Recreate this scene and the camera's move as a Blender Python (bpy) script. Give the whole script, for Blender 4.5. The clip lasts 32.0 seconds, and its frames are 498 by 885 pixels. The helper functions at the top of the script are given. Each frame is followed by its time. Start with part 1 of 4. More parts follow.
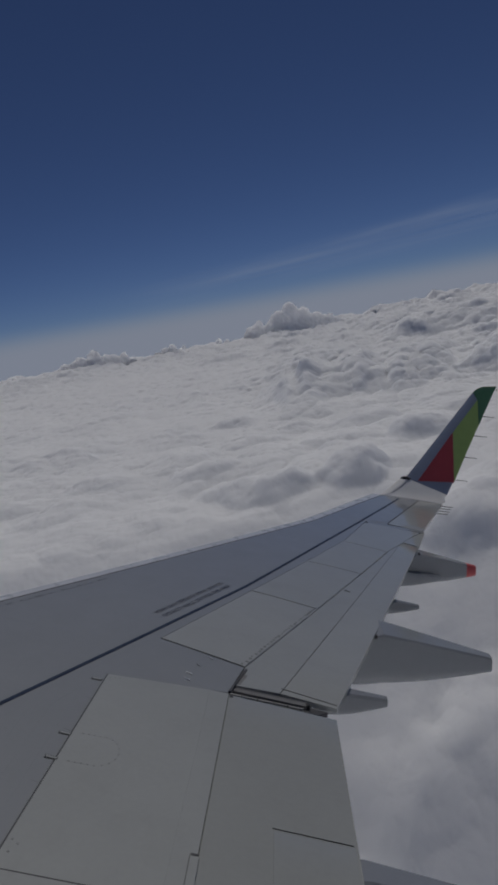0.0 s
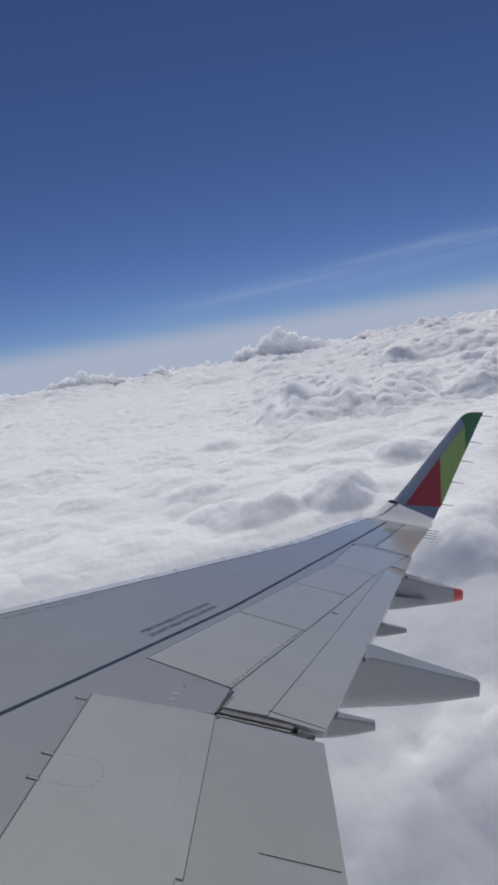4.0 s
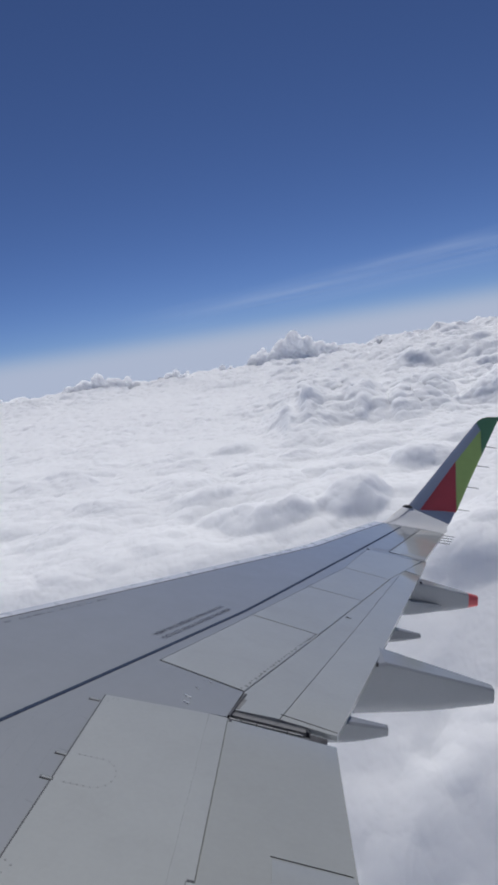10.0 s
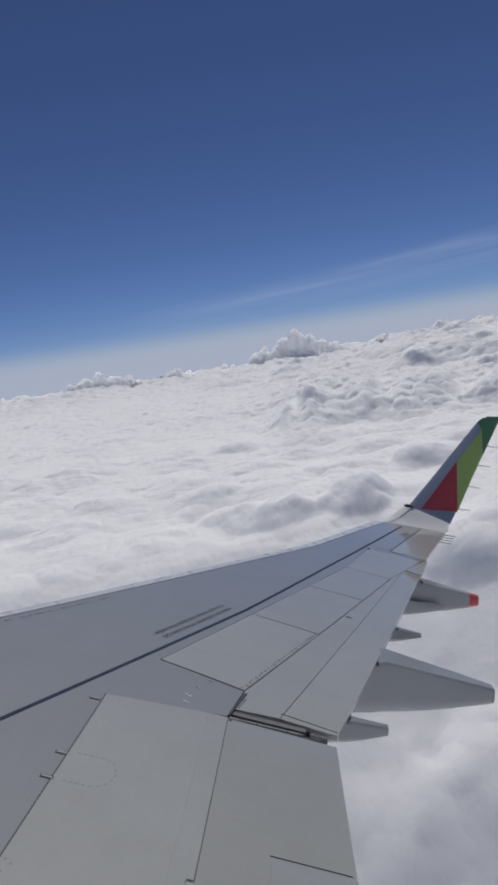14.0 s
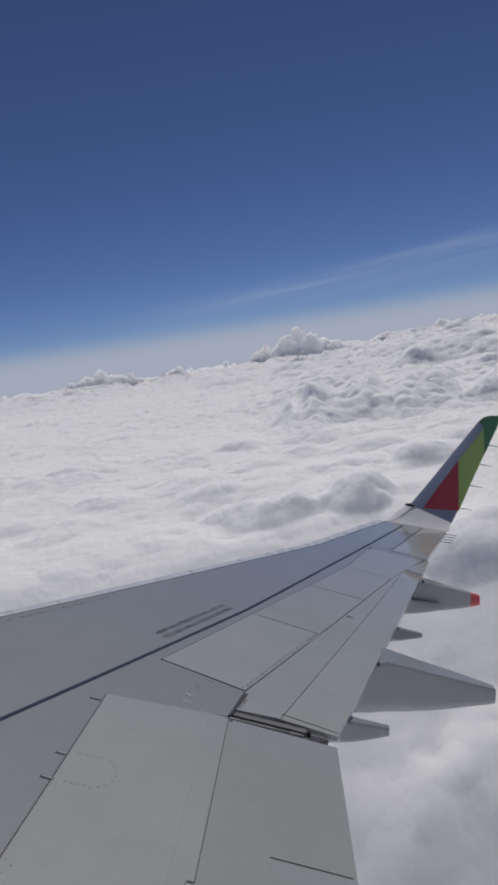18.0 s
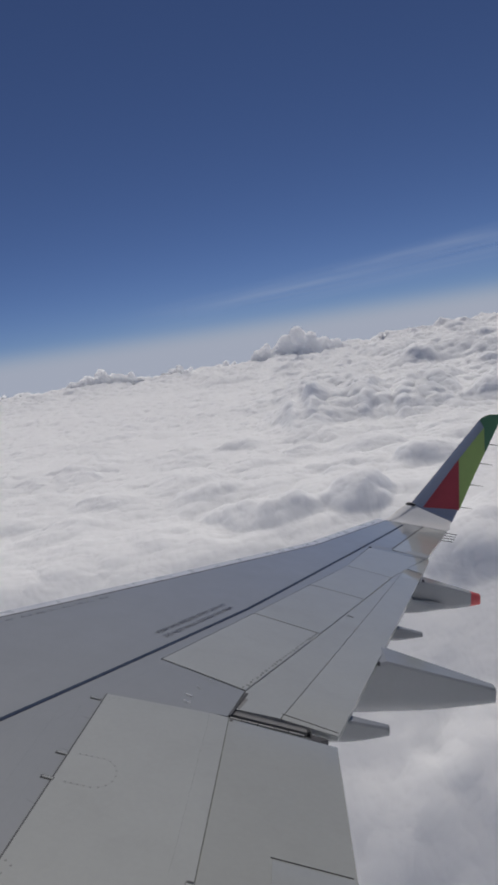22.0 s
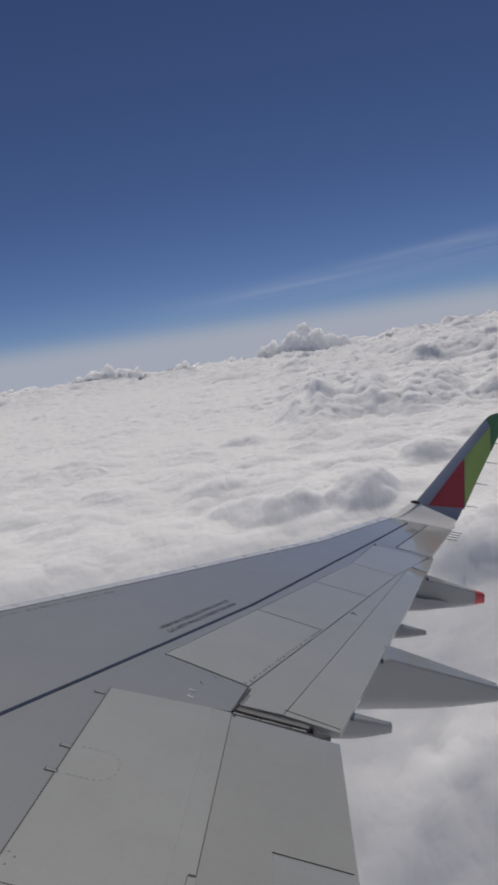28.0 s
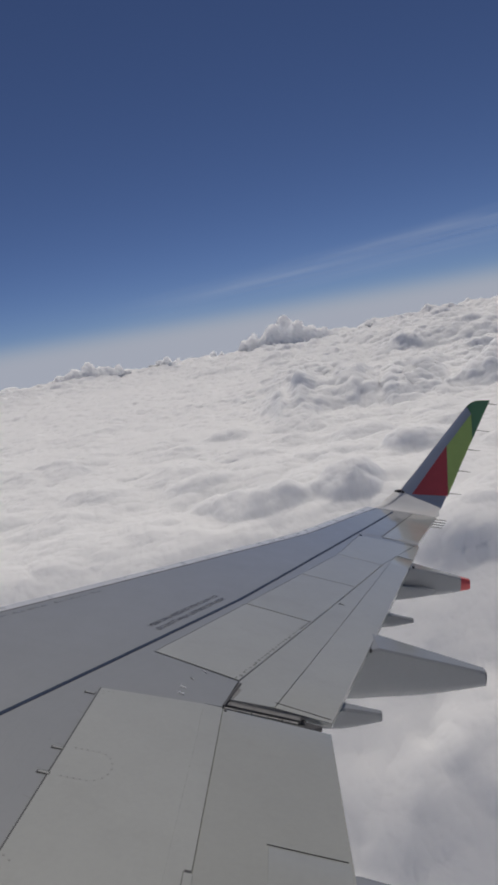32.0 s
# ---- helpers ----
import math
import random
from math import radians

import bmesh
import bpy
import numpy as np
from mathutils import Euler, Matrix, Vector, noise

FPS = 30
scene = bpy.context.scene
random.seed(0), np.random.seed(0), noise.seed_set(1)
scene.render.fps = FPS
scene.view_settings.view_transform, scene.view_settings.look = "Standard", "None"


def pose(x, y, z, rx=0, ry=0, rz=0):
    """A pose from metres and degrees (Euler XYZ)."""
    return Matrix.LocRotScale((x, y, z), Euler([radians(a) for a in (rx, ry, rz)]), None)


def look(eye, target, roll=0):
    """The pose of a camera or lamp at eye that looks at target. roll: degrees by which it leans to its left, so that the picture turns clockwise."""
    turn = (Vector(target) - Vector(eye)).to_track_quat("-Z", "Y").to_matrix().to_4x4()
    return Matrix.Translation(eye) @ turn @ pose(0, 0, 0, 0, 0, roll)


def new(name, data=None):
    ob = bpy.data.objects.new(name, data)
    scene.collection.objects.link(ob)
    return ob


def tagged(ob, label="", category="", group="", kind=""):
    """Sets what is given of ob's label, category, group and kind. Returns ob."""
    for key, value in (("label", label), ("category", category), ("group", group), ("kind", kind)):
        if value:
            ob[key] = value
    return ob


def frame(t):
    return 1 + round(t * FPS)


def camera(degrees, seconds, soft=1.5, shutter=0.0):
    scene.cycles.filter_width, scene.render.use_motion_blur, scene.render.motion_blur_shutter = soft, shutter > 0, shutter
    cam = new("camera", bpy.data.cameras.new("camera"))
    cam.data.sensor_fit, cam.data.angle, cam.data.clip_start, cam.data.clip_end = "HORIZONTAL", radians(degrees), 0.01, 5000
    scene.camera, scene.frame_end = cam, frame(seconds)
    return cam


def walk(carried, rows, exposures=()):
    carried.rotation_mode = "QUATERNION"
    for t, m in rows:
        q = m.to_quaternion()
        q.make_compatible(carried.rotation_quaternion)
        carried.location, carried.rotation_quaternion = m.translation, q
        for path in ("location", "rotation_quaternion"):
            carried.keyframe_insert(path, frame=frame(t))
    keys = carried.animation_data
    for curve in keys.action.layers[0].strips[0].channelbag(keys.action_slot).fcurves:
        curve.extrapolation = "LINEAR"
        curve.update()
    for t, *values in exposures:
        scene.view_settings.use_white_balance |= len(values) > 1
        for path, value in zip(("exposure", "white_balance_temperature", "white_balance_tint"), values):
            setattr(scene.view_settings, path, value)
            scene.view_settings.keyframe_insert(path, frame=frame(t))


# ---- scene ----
from itertools import product

# ---------------------------------------------------------------- camera
cam = camera(40.0, 32.0, soft=3.3)
PATH = [
    (0, pose(0.0194, -0.0095, 0.0175, 79.479, 9.700, -1.696)),
    (0.5, pose(0.0090, -0.0110, 0.0121, 79.525, 9.566, -1.756)),
    (1, pose(0.0043, -0.0127, 0.0058, 79.587, 9.446, -1.766)),
    (1.5, pose(-0.0005, -0.0088, 0.0006, 79.648, 9.403, -1.759)),
    (2, pose(-0.0032, -0.0050, -0.0022, 79.506, 9.294, -2.105)),
    (2.5, pose(0.0015, -0.0032, -0.0002, 79.492, 9.496, -2.072)),
    (4.5, pose(-0.0161, -0.0072, -0.0125, 81.587, 8.291, -2.646)),
    (5, pose(-0.0115, -0.0137, -0.0116, 81.597, 8.652, -1.790)),
    (5.5, pose(-0.0071, -0.0129, -0.0076, 81.166, 9.192, -2.238)),
    (6, pose(-0.0051, -0.0099, -0.0053, 81.172, 9.163, -2.197)),
    (6.5, pose(-0.0059, -0.0090, -0.0064, 81.030, 9.766, -2.958)),
    (7, pose(-0.0070, -0.0111, -0.0079, 81.078, 9.698, -2.947)),
    (7.5, pose(-0.0077, -0.0141, -0.0081, 81.114, 9.730, -2.941)),
    (8, pose(-0.0055, -0.0128, -0.0060, 81.082, 9.750, -2.968)),
    (8.5, pose(-0.0033, -0.0112, -0.0013, 81.039, 9.745, -2.918)),
    (9, pose(-0.0049, -0.0153, -0.0032, 81.146, 9.215, -2.360)),
    (9.5, pose(-0.0085, -0.0180, -0.0106, 81.628, 8.560, -1.596)),
    (10, pose(-0.0103, -0.0174, -0.0116, 81.756, 8.394, -1.354)),
    (10.5, pose(-0.0089, -0.0169, -0.0088, 81.729, 8.182, -1.228)),
    (11, pose(-0.0069, -0.0129, -0.0084, 81.676, 8.233, -1.252)),
    (11.5, pose(-0.0054, -0.0085, -0.0102, 81.714, 8.198, -1.197)),
    (12, pose(-0.0067, -0.0060, -0.0121, 81.731, 8.302, -1.256)),
    (12.5, pose(-0.0088, -0.0052, -0.0125, 81.772, 8.098, -1.143)),
    (13, pose(-0.0075, -0.0103, -0.0122, 81.720, 8.382, -1.306)),
    (13.5, pose(-0.0050, -0.0169, -0.0100, 81.727, 8.363, -1.296)),
    (14, pose(-0.0041, -0.0184, -0.0061, 81.671, 8.310, -1.211)),
    (14.5, pose(-0.0041, -0.0165, -0.0094, 81.653, 8.355, -1.239)),
    (16.5, pose(-0.0027, -0.0150, -0.0034, 81.612, 8.412, -1.247)),
    (17, pose(-0.0053, -0.0029, -0.0031, 81.602, 8.320, -1.221)),
    (17.5, pose(-0.0044, -0.0045, 0.0013, 81.561, 8.229, -1.167)),
    (18, pose(-0.0001, -0.0088, 0.0053, 81.529, 8.246, -1.083)),
    (18.5, pose(0.0006, -0.0042, 0.0022, 81.542, 8.300, -1.073)),
    (19, pose(0.0000, -0.0017, 0.0006, 81.525, 8.268, -1.077)),
    (19.5, pose(0.0006, -0.0087, 0.0026, 81.517, 8.332, -1.084)),
    (20, pose(0.0006, -0.0125, 0.0033, 81.459, 8.372, -1.146)),
    (20.5, pose(0.0002, -0.0084, 0.0033, 81.552, 8.158, -0.965)),
    (21, pose(0.0012, -0.0066, 0.0028, 81.489, 8.324, -1.062)),
    (21.5, pose(0.0032, -0.0046, 0.0047, 81.483, 8.260, -1.023)),
    (22, pose(0.0032, -0.0041, 0.0083, 81.448, 8.315, -1.061)),
    (22.5, pose(0.0030, -0.0059, 0.0083, 81.371, 8.374, -1.115)),
    (23, pose(0.0043, -0.0032, 0.0061, 81.385, 8.247, -1.030)),
    (23.5, pose(0.0042, -0.0024, 0.0084, 81.359, 8.438, -1.135)),
    (24, pose(0.0014, -0.0024, 0.0121, 81.310, 8.393, -1.142)),
    (24.5, pose(-0.0005, -0.0047, 0.0118, 81.341, 8.232, -1.108)),
    (25, pose(-0.0005, -0.0125, 0.0102, 81.317, 8.015, -0.690)),
    (25.5, pose(-0.0010, -0.0112, 0.0094, 81.238, 8.063, -0.782)),
    (27.5, pose(0.0028, -0.0156, 0.0128, 81.178, 7.936, -0.575)),
    (28, pose(0.0050, -0.0122, 0.0121, 81.218, 7.846, -0.507)),
    (28.5, pose(0.0033, -0.0144, 0.0180, 81.127, 7.956, -0.597)),
    (29, pose(0.0012, -0.0167, 0.0194, 81.105, 8.020, -0.654)),
    (29.5, pose(0.0019, -0.0156, 0.0185, 81.088, 7.957, -0.576)),
    (30, pose(0.0039, -0.0128, 0.0191, 81.027, 7.807, -0.546)),
    (30.5, pose(0.0045, -0.0113, 0.0184, 80.996, 8.041, -0.649)),
    (31, pose(0.0039, -0.0081, 0.0170, 81.048, 7.801, -0.479)),
    (31.5, pose(0.0057, -0.0061, 0.0152, 80.798, 7.851, -0.834)),
    (32, pose(0.0108, -0.0128, 0.0178, 80.469, 9.359, -2.150)),
]
EXPOSURES = [(0.0, -0.95, 6400, 10), (1.0, -0.85, 6400, 10), (2.0, -0.6, 6400, 10), (2.5, -0.45, 6400, 10), (4.5, 0.14, 6250, 10), (9.0, 0.20, 6150, 10),
             (13.0, 0.06, 6350, 10), (18.0, -0.06, 6520, 10), (25.0, -0.11, 6680, 10), (32.0, -0.10, 6850, 10)]
walk(cam, PATH, EXPOSURES)

# ---------------------------------------------------------------- world and sun
SUN_ELEVATION, SUN_AZIMUTH = 60.0, 1.0
world = bpy.data.worlds.new("sky")
scene.world = world
world.use_nodes = True
wn, wl = world.node_tree.nodes, world.node_tree.links
sky = wn.new("ShaderNodeTexSky")
sky.sky_type, sky.sun_disc = "NISHITA", False
sky.sun_elevation, sky.sun_rotation = radians(SUN_ELEVATION), radians(SUN_AZIMUTH)
sky.altitude, sky.air_density, sky.dust_density, sky.ozone_density = 6000.0, 1.0, 0.1, 5.0
tint = wn.new("ShaderNodeMix")
tint.data_type, tint.blend_type = "RGBA", "MULTIPLY"
tint.inputs["Factor"].default_value, tint.inputs["B"].default_value = 1.0, (0.95, 0.945, 1.12, 1)
wl.new(sky.outputs["Color"], tint.inputs["A"])
wl.new(tint.outputs["Result"], wn["Background"].inputs["Color"])
wn["Background"].inputs["Strength"].default_value = 0.046

sun = new("sun", bpy.data.lights.new("sun", "SUN"))
sun.data.energy, sun.data.angle, sun.data.color = 2.2, radians(0.5), (1.0, 0.96, 0.9)
SUN_WAY = Vector((math.sin(radians(SUN_AZIMUTH)) * math.cos(radians(SUN_ELEVATION)),
                  math.cos(radians(SUN_AZIMUTH)) * math.cos(radians(SUN_ELEVATION)), math.sin(radians(SUN_ELEVATION))))
sun.matrix_world = look(SUN_WAY * 50, (0, 0, 0))

# The aircraft flies nose-up and banked: its axes (x aft, y along the right wing, z up) in the world.
AIRCRAFT = Matrix(((0.97578, 0.02786, 0.21699, 0), (-0.07592, 0.97334, 0.21641, 0), (-0.20518, -0.22764, 0.95188, 0), (0, 0, 0, 1)))


# ---------------------------------------------------------------- materials
def material(name, colour, rough=0.5, metal=0.0, coat=0.0, coat_rough=0.1, vary=0.08, size=3.0, grime=0.0, bump=0.0,
             stretch=(1, 1, 1), island=0.0, spec=0.5):
    """Painted or bare surface: colour with large patches, fine grain, streaky grime and slight waviness."""
    m = bpy.data.materials.new(name)
    m.use_nodes = True
    n, l = m.node_tree.nodes, m.node_tree.links
    p = n["Principled BSDF"]
    p.inputs["Metallic"].default_value = metal
    p.inputs["Specular IOR Level"].default_value = spec
    p.inputs["Coat Weight"].default_value = coat
    p.inputs["Coat IOR"].default_value = 1.75 if coat > 0.55 else 1.5
    p.inputs["Coat Roughness"].default_value = coat_rough
    co = n.new("ShaderNodeTexCoord")
    mp = n.new("ShaderNodeMapping")
    mp.inputs["Scale"].default_value = stretch
    l.new(co.outputs["Object"], mp.inputs["Vector"])

    def noise_of(scale, detail, rough_of=0.55):
        t = n.new("ShaderNodeTexNoise")
        t.inputs["Scale"].default_value, t.inputs["Detail"].default_value = scale, detail
        t.inputs["Roughness"].default_value = rough_of
        l.new(mp.outputs["Vector"], t.inputs["Vector"])
        return t.outputs["Fac"]

    def ranged(value, a, b, c, d):
        r = n.new("ShaderNodeMapRange")
        for key, v in zip(("From Min", "From Max", "To Min", "To Max"), (a, b, c, d)):
            r.inputs[key].default_value = v
        l.new(value, r.inputs["Value"])
        return r.outputs["Result"]

    def mixed(kind, fac, a, b):
        x = n.new("ShaderNodeMix")
        x.data_type, x.blend_type = "RGBA", kind
        for socket, v in zip((x.inputs["Factor"], x.inputs["A"], x.inputs["B"]), (fac, a, b)):
            if isinstance(v, bpy.types.NodeSocket):
                l.new(v, socket)
            else:
                socket.default_value = v
        return x.outputs["Result"]

    big = ranged(noise_of(size, 4.0), 0.3, 0.7, 1 - vary, 1 + vary)
    col = mixed("MULTIPLY", 1.0, (*colour, 1), big)
    fine = ranged(noise_of(size * 22, 3.0), 0.35, 0.65, 1 - vary * 0.4, 1 + vary * 0.4)
    col = mixed("MULTIPLY", 1.0, col, fine)
    if island:
        info = n.new("ShaderNodeObjectInfo")
        col = mixed("MULTIPLY", 1.0, col, ranged(info.outputs["Random"], 0, 1, 1 - island, 1 + island))
    if grime:
        g = ranged(noise_of(size * 1.7, 6.0, 0.7), 0.52, 0.78, 0.0, grime)
        col = mixed("MIX", g, col, (colour[0] * 0.55, colour[1] * 0.53, colour[2] * 0.47, 1))
    l.new(col, p.inputs["Base Color"])
    l.new(ranged(noise_of(size * 3, 3.0), 0.3, 0.7, max(0.02, rough - 0.06), rough + 0.06), p.inputs["Roughness"])
    if bump:
        bp = n.new("ShaderNodeBump")
        bp.inputs["Strength"].default_value, bp.inputs["Distance"].default_value = bump, 0.004
        l.new(noise_of(size * 1.2, 2.0), bp.inputs["Height"])
        l.new(bp.outputs["Normal"], p.inputs["Normal"])
    return m


PAINT = material("wing_paint", (0.268, 0.278, 0.281), 0.6, coat=1.0, coat_rough=0.07, vary=0.02, size=1.2, grime=0.05, spec=0.25)
PANEL = material("control_surface_paint", (0.360, 0.369, 0.350), 0.6, coat=1.0, coat_rough=0.04, vary=0.03, size=1.5, grime=0.14,
                 island=0.025, spec=0.25)
# Panel tone darkened on the inner flap to stand for the hull's reflection.
FLAP = material("reflection_darkened_paint", (0.318, 0.325, 0.305), 0.6, coat=0.9, coat_rough=0.05, vary=0.035, size=1.3, grime=0.16, spec=0.25)
FAIRING = material("fairing_paint", (0.23, 0.24, 0.255), 0.6, coat=0.6, coat_rough=0.15, vary=0.03, size=2.0, grime=0.08, spec=0.25)
LOWER = material("underside_paint", (0.33, 0.34, 0.36), 0.45, vary=0.06, size=1.0, grime=0.2)
GAP = material("gap_shade_colour", (0.07, 0.07, 0.073), 0.7, vary=0.2, size=8)
SEAL = material("rubber_seal", (0.05, 0.05, 0.055), 0.6, vary=0.15, size=10)
STRIPE = material("walkway_stripe_paint", (0.036, 0.050, 0.085), 0.7, spec=0.05, vary=0.15, size=12)
# Wing tip grey raised to near white: the sunlit sheen is in the colour.
TIP_SHEEN = material("sunlit_tip_paint", (0.70, 0.70, 0.70), 0.5, coat=1.0, coat_rough=0.1, vary=0.03, size=3)
WHITE = material("white_paint", (0.72, 0.73, 0.75), 0.3, coat=0.4, vary=0.03, size=2)
SLAT = material("slat_paint", (0.62, 0.63, 0.645), 0.3, coat=0.5, vary=0.04, size=2)
BLUEGREY = material("winglet_grey_paint", (0.26, 0.30, 0.39), 0.35, coat=0.35, coat_rough=0.1, vary=0.05, size=2)
RED = material("red_paint", (0.36, 0.06, 0.072), 0.38, coat=0.3, vary=0.06, size=3)
TIP_RED = material("bright_red_paint", (0.55, 0.085, 0.085), 0.4, coat=0.3, vary=0.06, size=3)
LIME = material("light_green_paint", (0.32, 0.45, 0.15), 0.38, coat=0.3, vary=0.06, size=3)
GREEN = material("dark_green_paint", (0.085, 0.20, 0.11), 0.38, coat=0.3, vary=0.06, size=3)
BLACK = material("black_plastic", (0.02, 0.02, 0.022), 0.7, vary=0.1, size=20)
STENCIL = material("faded_stencil_paint", (0.06, 0.066, 0.08), 0.6, spec=0.2, vary=0.25, size=18)
DOT = material("sealed_fastener", (0.235, 0.235, 0.23), 0.6, vary=0.2, size=15)


# ---------------------------------------------------------------- helpers for things and parts
def part(name, bm, mat, parent, label=""):
    """One bmesh as one mesh object under a thing or a part."""
    me = bpy.data.meshes.new(name)
    bmesh.ops.recalc_face_normals(bm, faces=bm.faces)
    bm.to_mesh(me)
    bm.free()
    for one in mat if isinstance(mat, (list, tuple)) else [mat]:
        me.materials.append(one)
    ob = new(name, me)
    ob.parent = parent
    if label:
        tagged(ob, label)
    return ob


def smooth(ob, angle=20):
    me = ob.data
    me.shade_smooth()
    me.set_sharp_from_angle(angle=radians(angle))
    return ob


def stripe_x(y):
    return -2.91 + 0.44 * y


def wing_z(x, y):
    """Height of the upper skin: dihedral, bending in flight and a gentle camber either side of the rear spar."""
    u = x - stripe_x(y)
    return -1.72 + 0.09 * y + 0.0022 * y * y - 0.105 * u - 0.015 * (math.sqrt(u * u + 0.09) - 0.3)


def lead_x(y):
    """Where the upper skin meets the slats."""
    for (x0, y0), (x1, y1) in zip(LEAD, LEAD[1:]):
        if y <= y1:
            break
    return x0 + (x1 - x0) * (y - y0) / (y1 - y0)


LEAD = [(-5.98, -1.2), (-2.00, 5.22), (-0.42, 7.80), (0.595, 9.42), (1.405, 11.02), (1.90, 11.97)]


def slab(a, b, c, d, lift=0.0, thick=0.03, nu=6, nv=10, edge=0.004, drop=0.0, rim_drop=0.003):
    """A skin panel on the wing: corners in plan (inboard front, inboard rear, outboard rear, outboard front), rounded at its rim.
    drop: how far the rear edge hangs below the skin line."""
    bm = bmesh.new()
    us = [0.0, edge / 0.6] + [i / nu for i in range(1, nu)] + [1 - edge / 0.6, 1.0]
    vs = [0.0, edge / 1.2] + [i / nv for i in range(1, nv)] + [1 - edge / 1.2, 1.0]
    top, low = {}, {}
    for i, u in enumerate(us):
        for j, v in enumerate(vs):
            x = (a[0] * (1 - u) + b[0] * u) * (1 - v) + (d[0] * (1 - u) + c[0] * u) * v
            y = (a[1] * (1 - u) + b[1] * u) * (1 - v) + (d[1] * (1 - u) + c[1] * u) * v
            rim = i in (0, len(us) - 1) or j in (0, len(vs) - 1)
            z = wing_z(x, y) + lift - drop * u * u
            top[i, j] = bm.verts.new((x, y, z - (rim_drop if rim else 0)))
            low[i, j] = bm.verts.new((x, y, z - thick))
    m, n = len(us) - 1, len(vs) - 1
    for i, j in product(range(m), range(n)):
        bm.faces.new((top[i, j], top[i + 1, j], top[i + 1, j + 1], top[i, j + 1]))
        bm.faces.new((low[i, j], low[i, j + 1], low[i + 1, j + 1], low[i + 1, j]))
    for i in range(m):
        bm.faces.new((top[i, 0], low[i, 0], low[i + 1, 0], top[i + 1, 0]))
        bm.faces.new((top[i, n], top[i + 1, n], low[i + 1, n], low[i, n]))
    for j in range(n):
        bm.faces.new((top[0, j], top[0, j + 1], low[0, j + 1], low[0, j]))
        bm.faces.new((top[m, j], low[m, j], low[m, j + 1], top[m, j + 1]))
    return bm


def ribbon(points, width, lift=0.004, thick=0.003, steps=12, across=None):
    """A narrow strip on the skin along a line in plan."""
    bm = bmesh.new()
    rows = []
    pts = []
    for (x0, y0), (x1, y1) in zip(points, points[1:]):
        for k in range(steps):
            pts.append((x0 + (x1 - x0) * k / steps, y0 + (y1 - y0) * k / steps))
    pts.append(points[-1])
    for k, (x, y) in enumerate(pts):
        q0, q1 = pts[max(0, k - 1)], pts[min(len(pts) - 1, k + 1)]
        t = Vector((q1[0] - q0[0], q1[1] - q0[1])).normalized()
        nx, ny = t.y * width / 2, -t.x * width / 2
        ring = []
        for s, dz in ((-1, lift), (1, lift), (1, lift - thick), (-1, lift - thick)):
            px, py = x + nx * s, y + ny * s
            ring.append(bm.verts.new((px, py, wing_z(px, py) + dz)))
        rows.append(ring)
    for r0, r1 in zip(rows, rows[1:]):
        for k in range(4):
            bm.faces.new((r0[k], r0[(k + 1) % 4], r1[(k + 1) % 4], r1[k]))
    bm.faces.new(rows[0])
    bm.faces.new(rows[-1])
    return bm


def loft(rings, cap=True):
    """A closed skin through rings of points."""
    bm = bmesh.new()
    made = [[bm.verts.new(p) for p in ring] for ring in rings]
    n = len(made[0])
    for r0, r1 in zip(made, made[1:]):
        for k in range(n):
            bm.faces.new((r0[k], r0[(k + 1) % n], r1[(k + 1) % n], r1[k]))
    if cap:
        bm.faces.new(made[0])
        bm.faces.new(made[-1])
    return bm


def rod(p, q, r0, r1, n=8):
    p, q = Vector(p), Vector(q)
    t = (q - p).normalized()
    s = t.cross(Vector((0, 0, 1)) if abs(t.z) < 0.9 else Vector((1, 0, 0))).normalized()
    w = t.cross(s)
    return loft([[c + (s * math.cos(a) + w * math.sin(a)) * r for a in (2 * math.pi * k / n for k in range(n))]
                 for c, r in ((p, r0), (q, r1))])


# ---------------------------------------------------------------- the wing
wing = tagged(new("aircraft_wing"), "grey painted airliner wing with spoilers, flaps and a tricolour winglet", "aircraft wing")
wing.matrix_world = AIRCRAFT


def wing_body():
    """The closed aerofoil under the skin panels."""
    rings = []
    for y in [-1.2 + k * 0.5 for k in range(27)]:
        x0 = lead_x(y)
        x1 = 0.40 if y < 4.35 else 0.42 + (y - 4.35) * 0.322
        x1 = max(x1 - 0.12, x0 + 0.3)
        c = x1 - x0
        up = [(x0 + c * k / 10, y, wing_z(x0 + c * k / 10, y) - 0.034) for k in range(11)]
        lo = [(x0 + c * k / 10, y, wing_z(x0 + c * k / 10, y) - 0.06 - 0.30 * c * 0.42 * (1 - (k / 10) ** 1.6) ** 0.8 * min(1, 0.75 + k))
              for k in range(10, -1, -1)]
        rings.append(up + lo)
    return loft(rings)


# Upper faces carry the shade of the panel gaps as a dark colour.
box = smooth(part("wing_box", wing_body(), [GAP, LOWER], wing, "wing box, top coloured dark for shade in the panel gaps"))
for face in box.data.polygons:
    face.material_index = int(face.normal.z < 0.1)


def inter(a, b, t):
    return (a[0] + (b[0] - a[0]) * t, a[1] + (b[1] - a[1]) * t)


REAR = [(-1.116, -1.2), (-0.973, 4.30), (-0.755, 4.951), (0.42, 7.501), (0.905, 8.55), (1.335, 9.80), (1.648, 9.802), (2.50, 11.92), (2.512, 11.95)]


def along(line, y):
    """x on a line of plan points at y."""
    for (x0, y0), (x1, y1) in zip(line, line[1:]):
        if y <= y1:
            break
    return x0 + (x1 - x0) * (y - y0) / (y1 - y0)


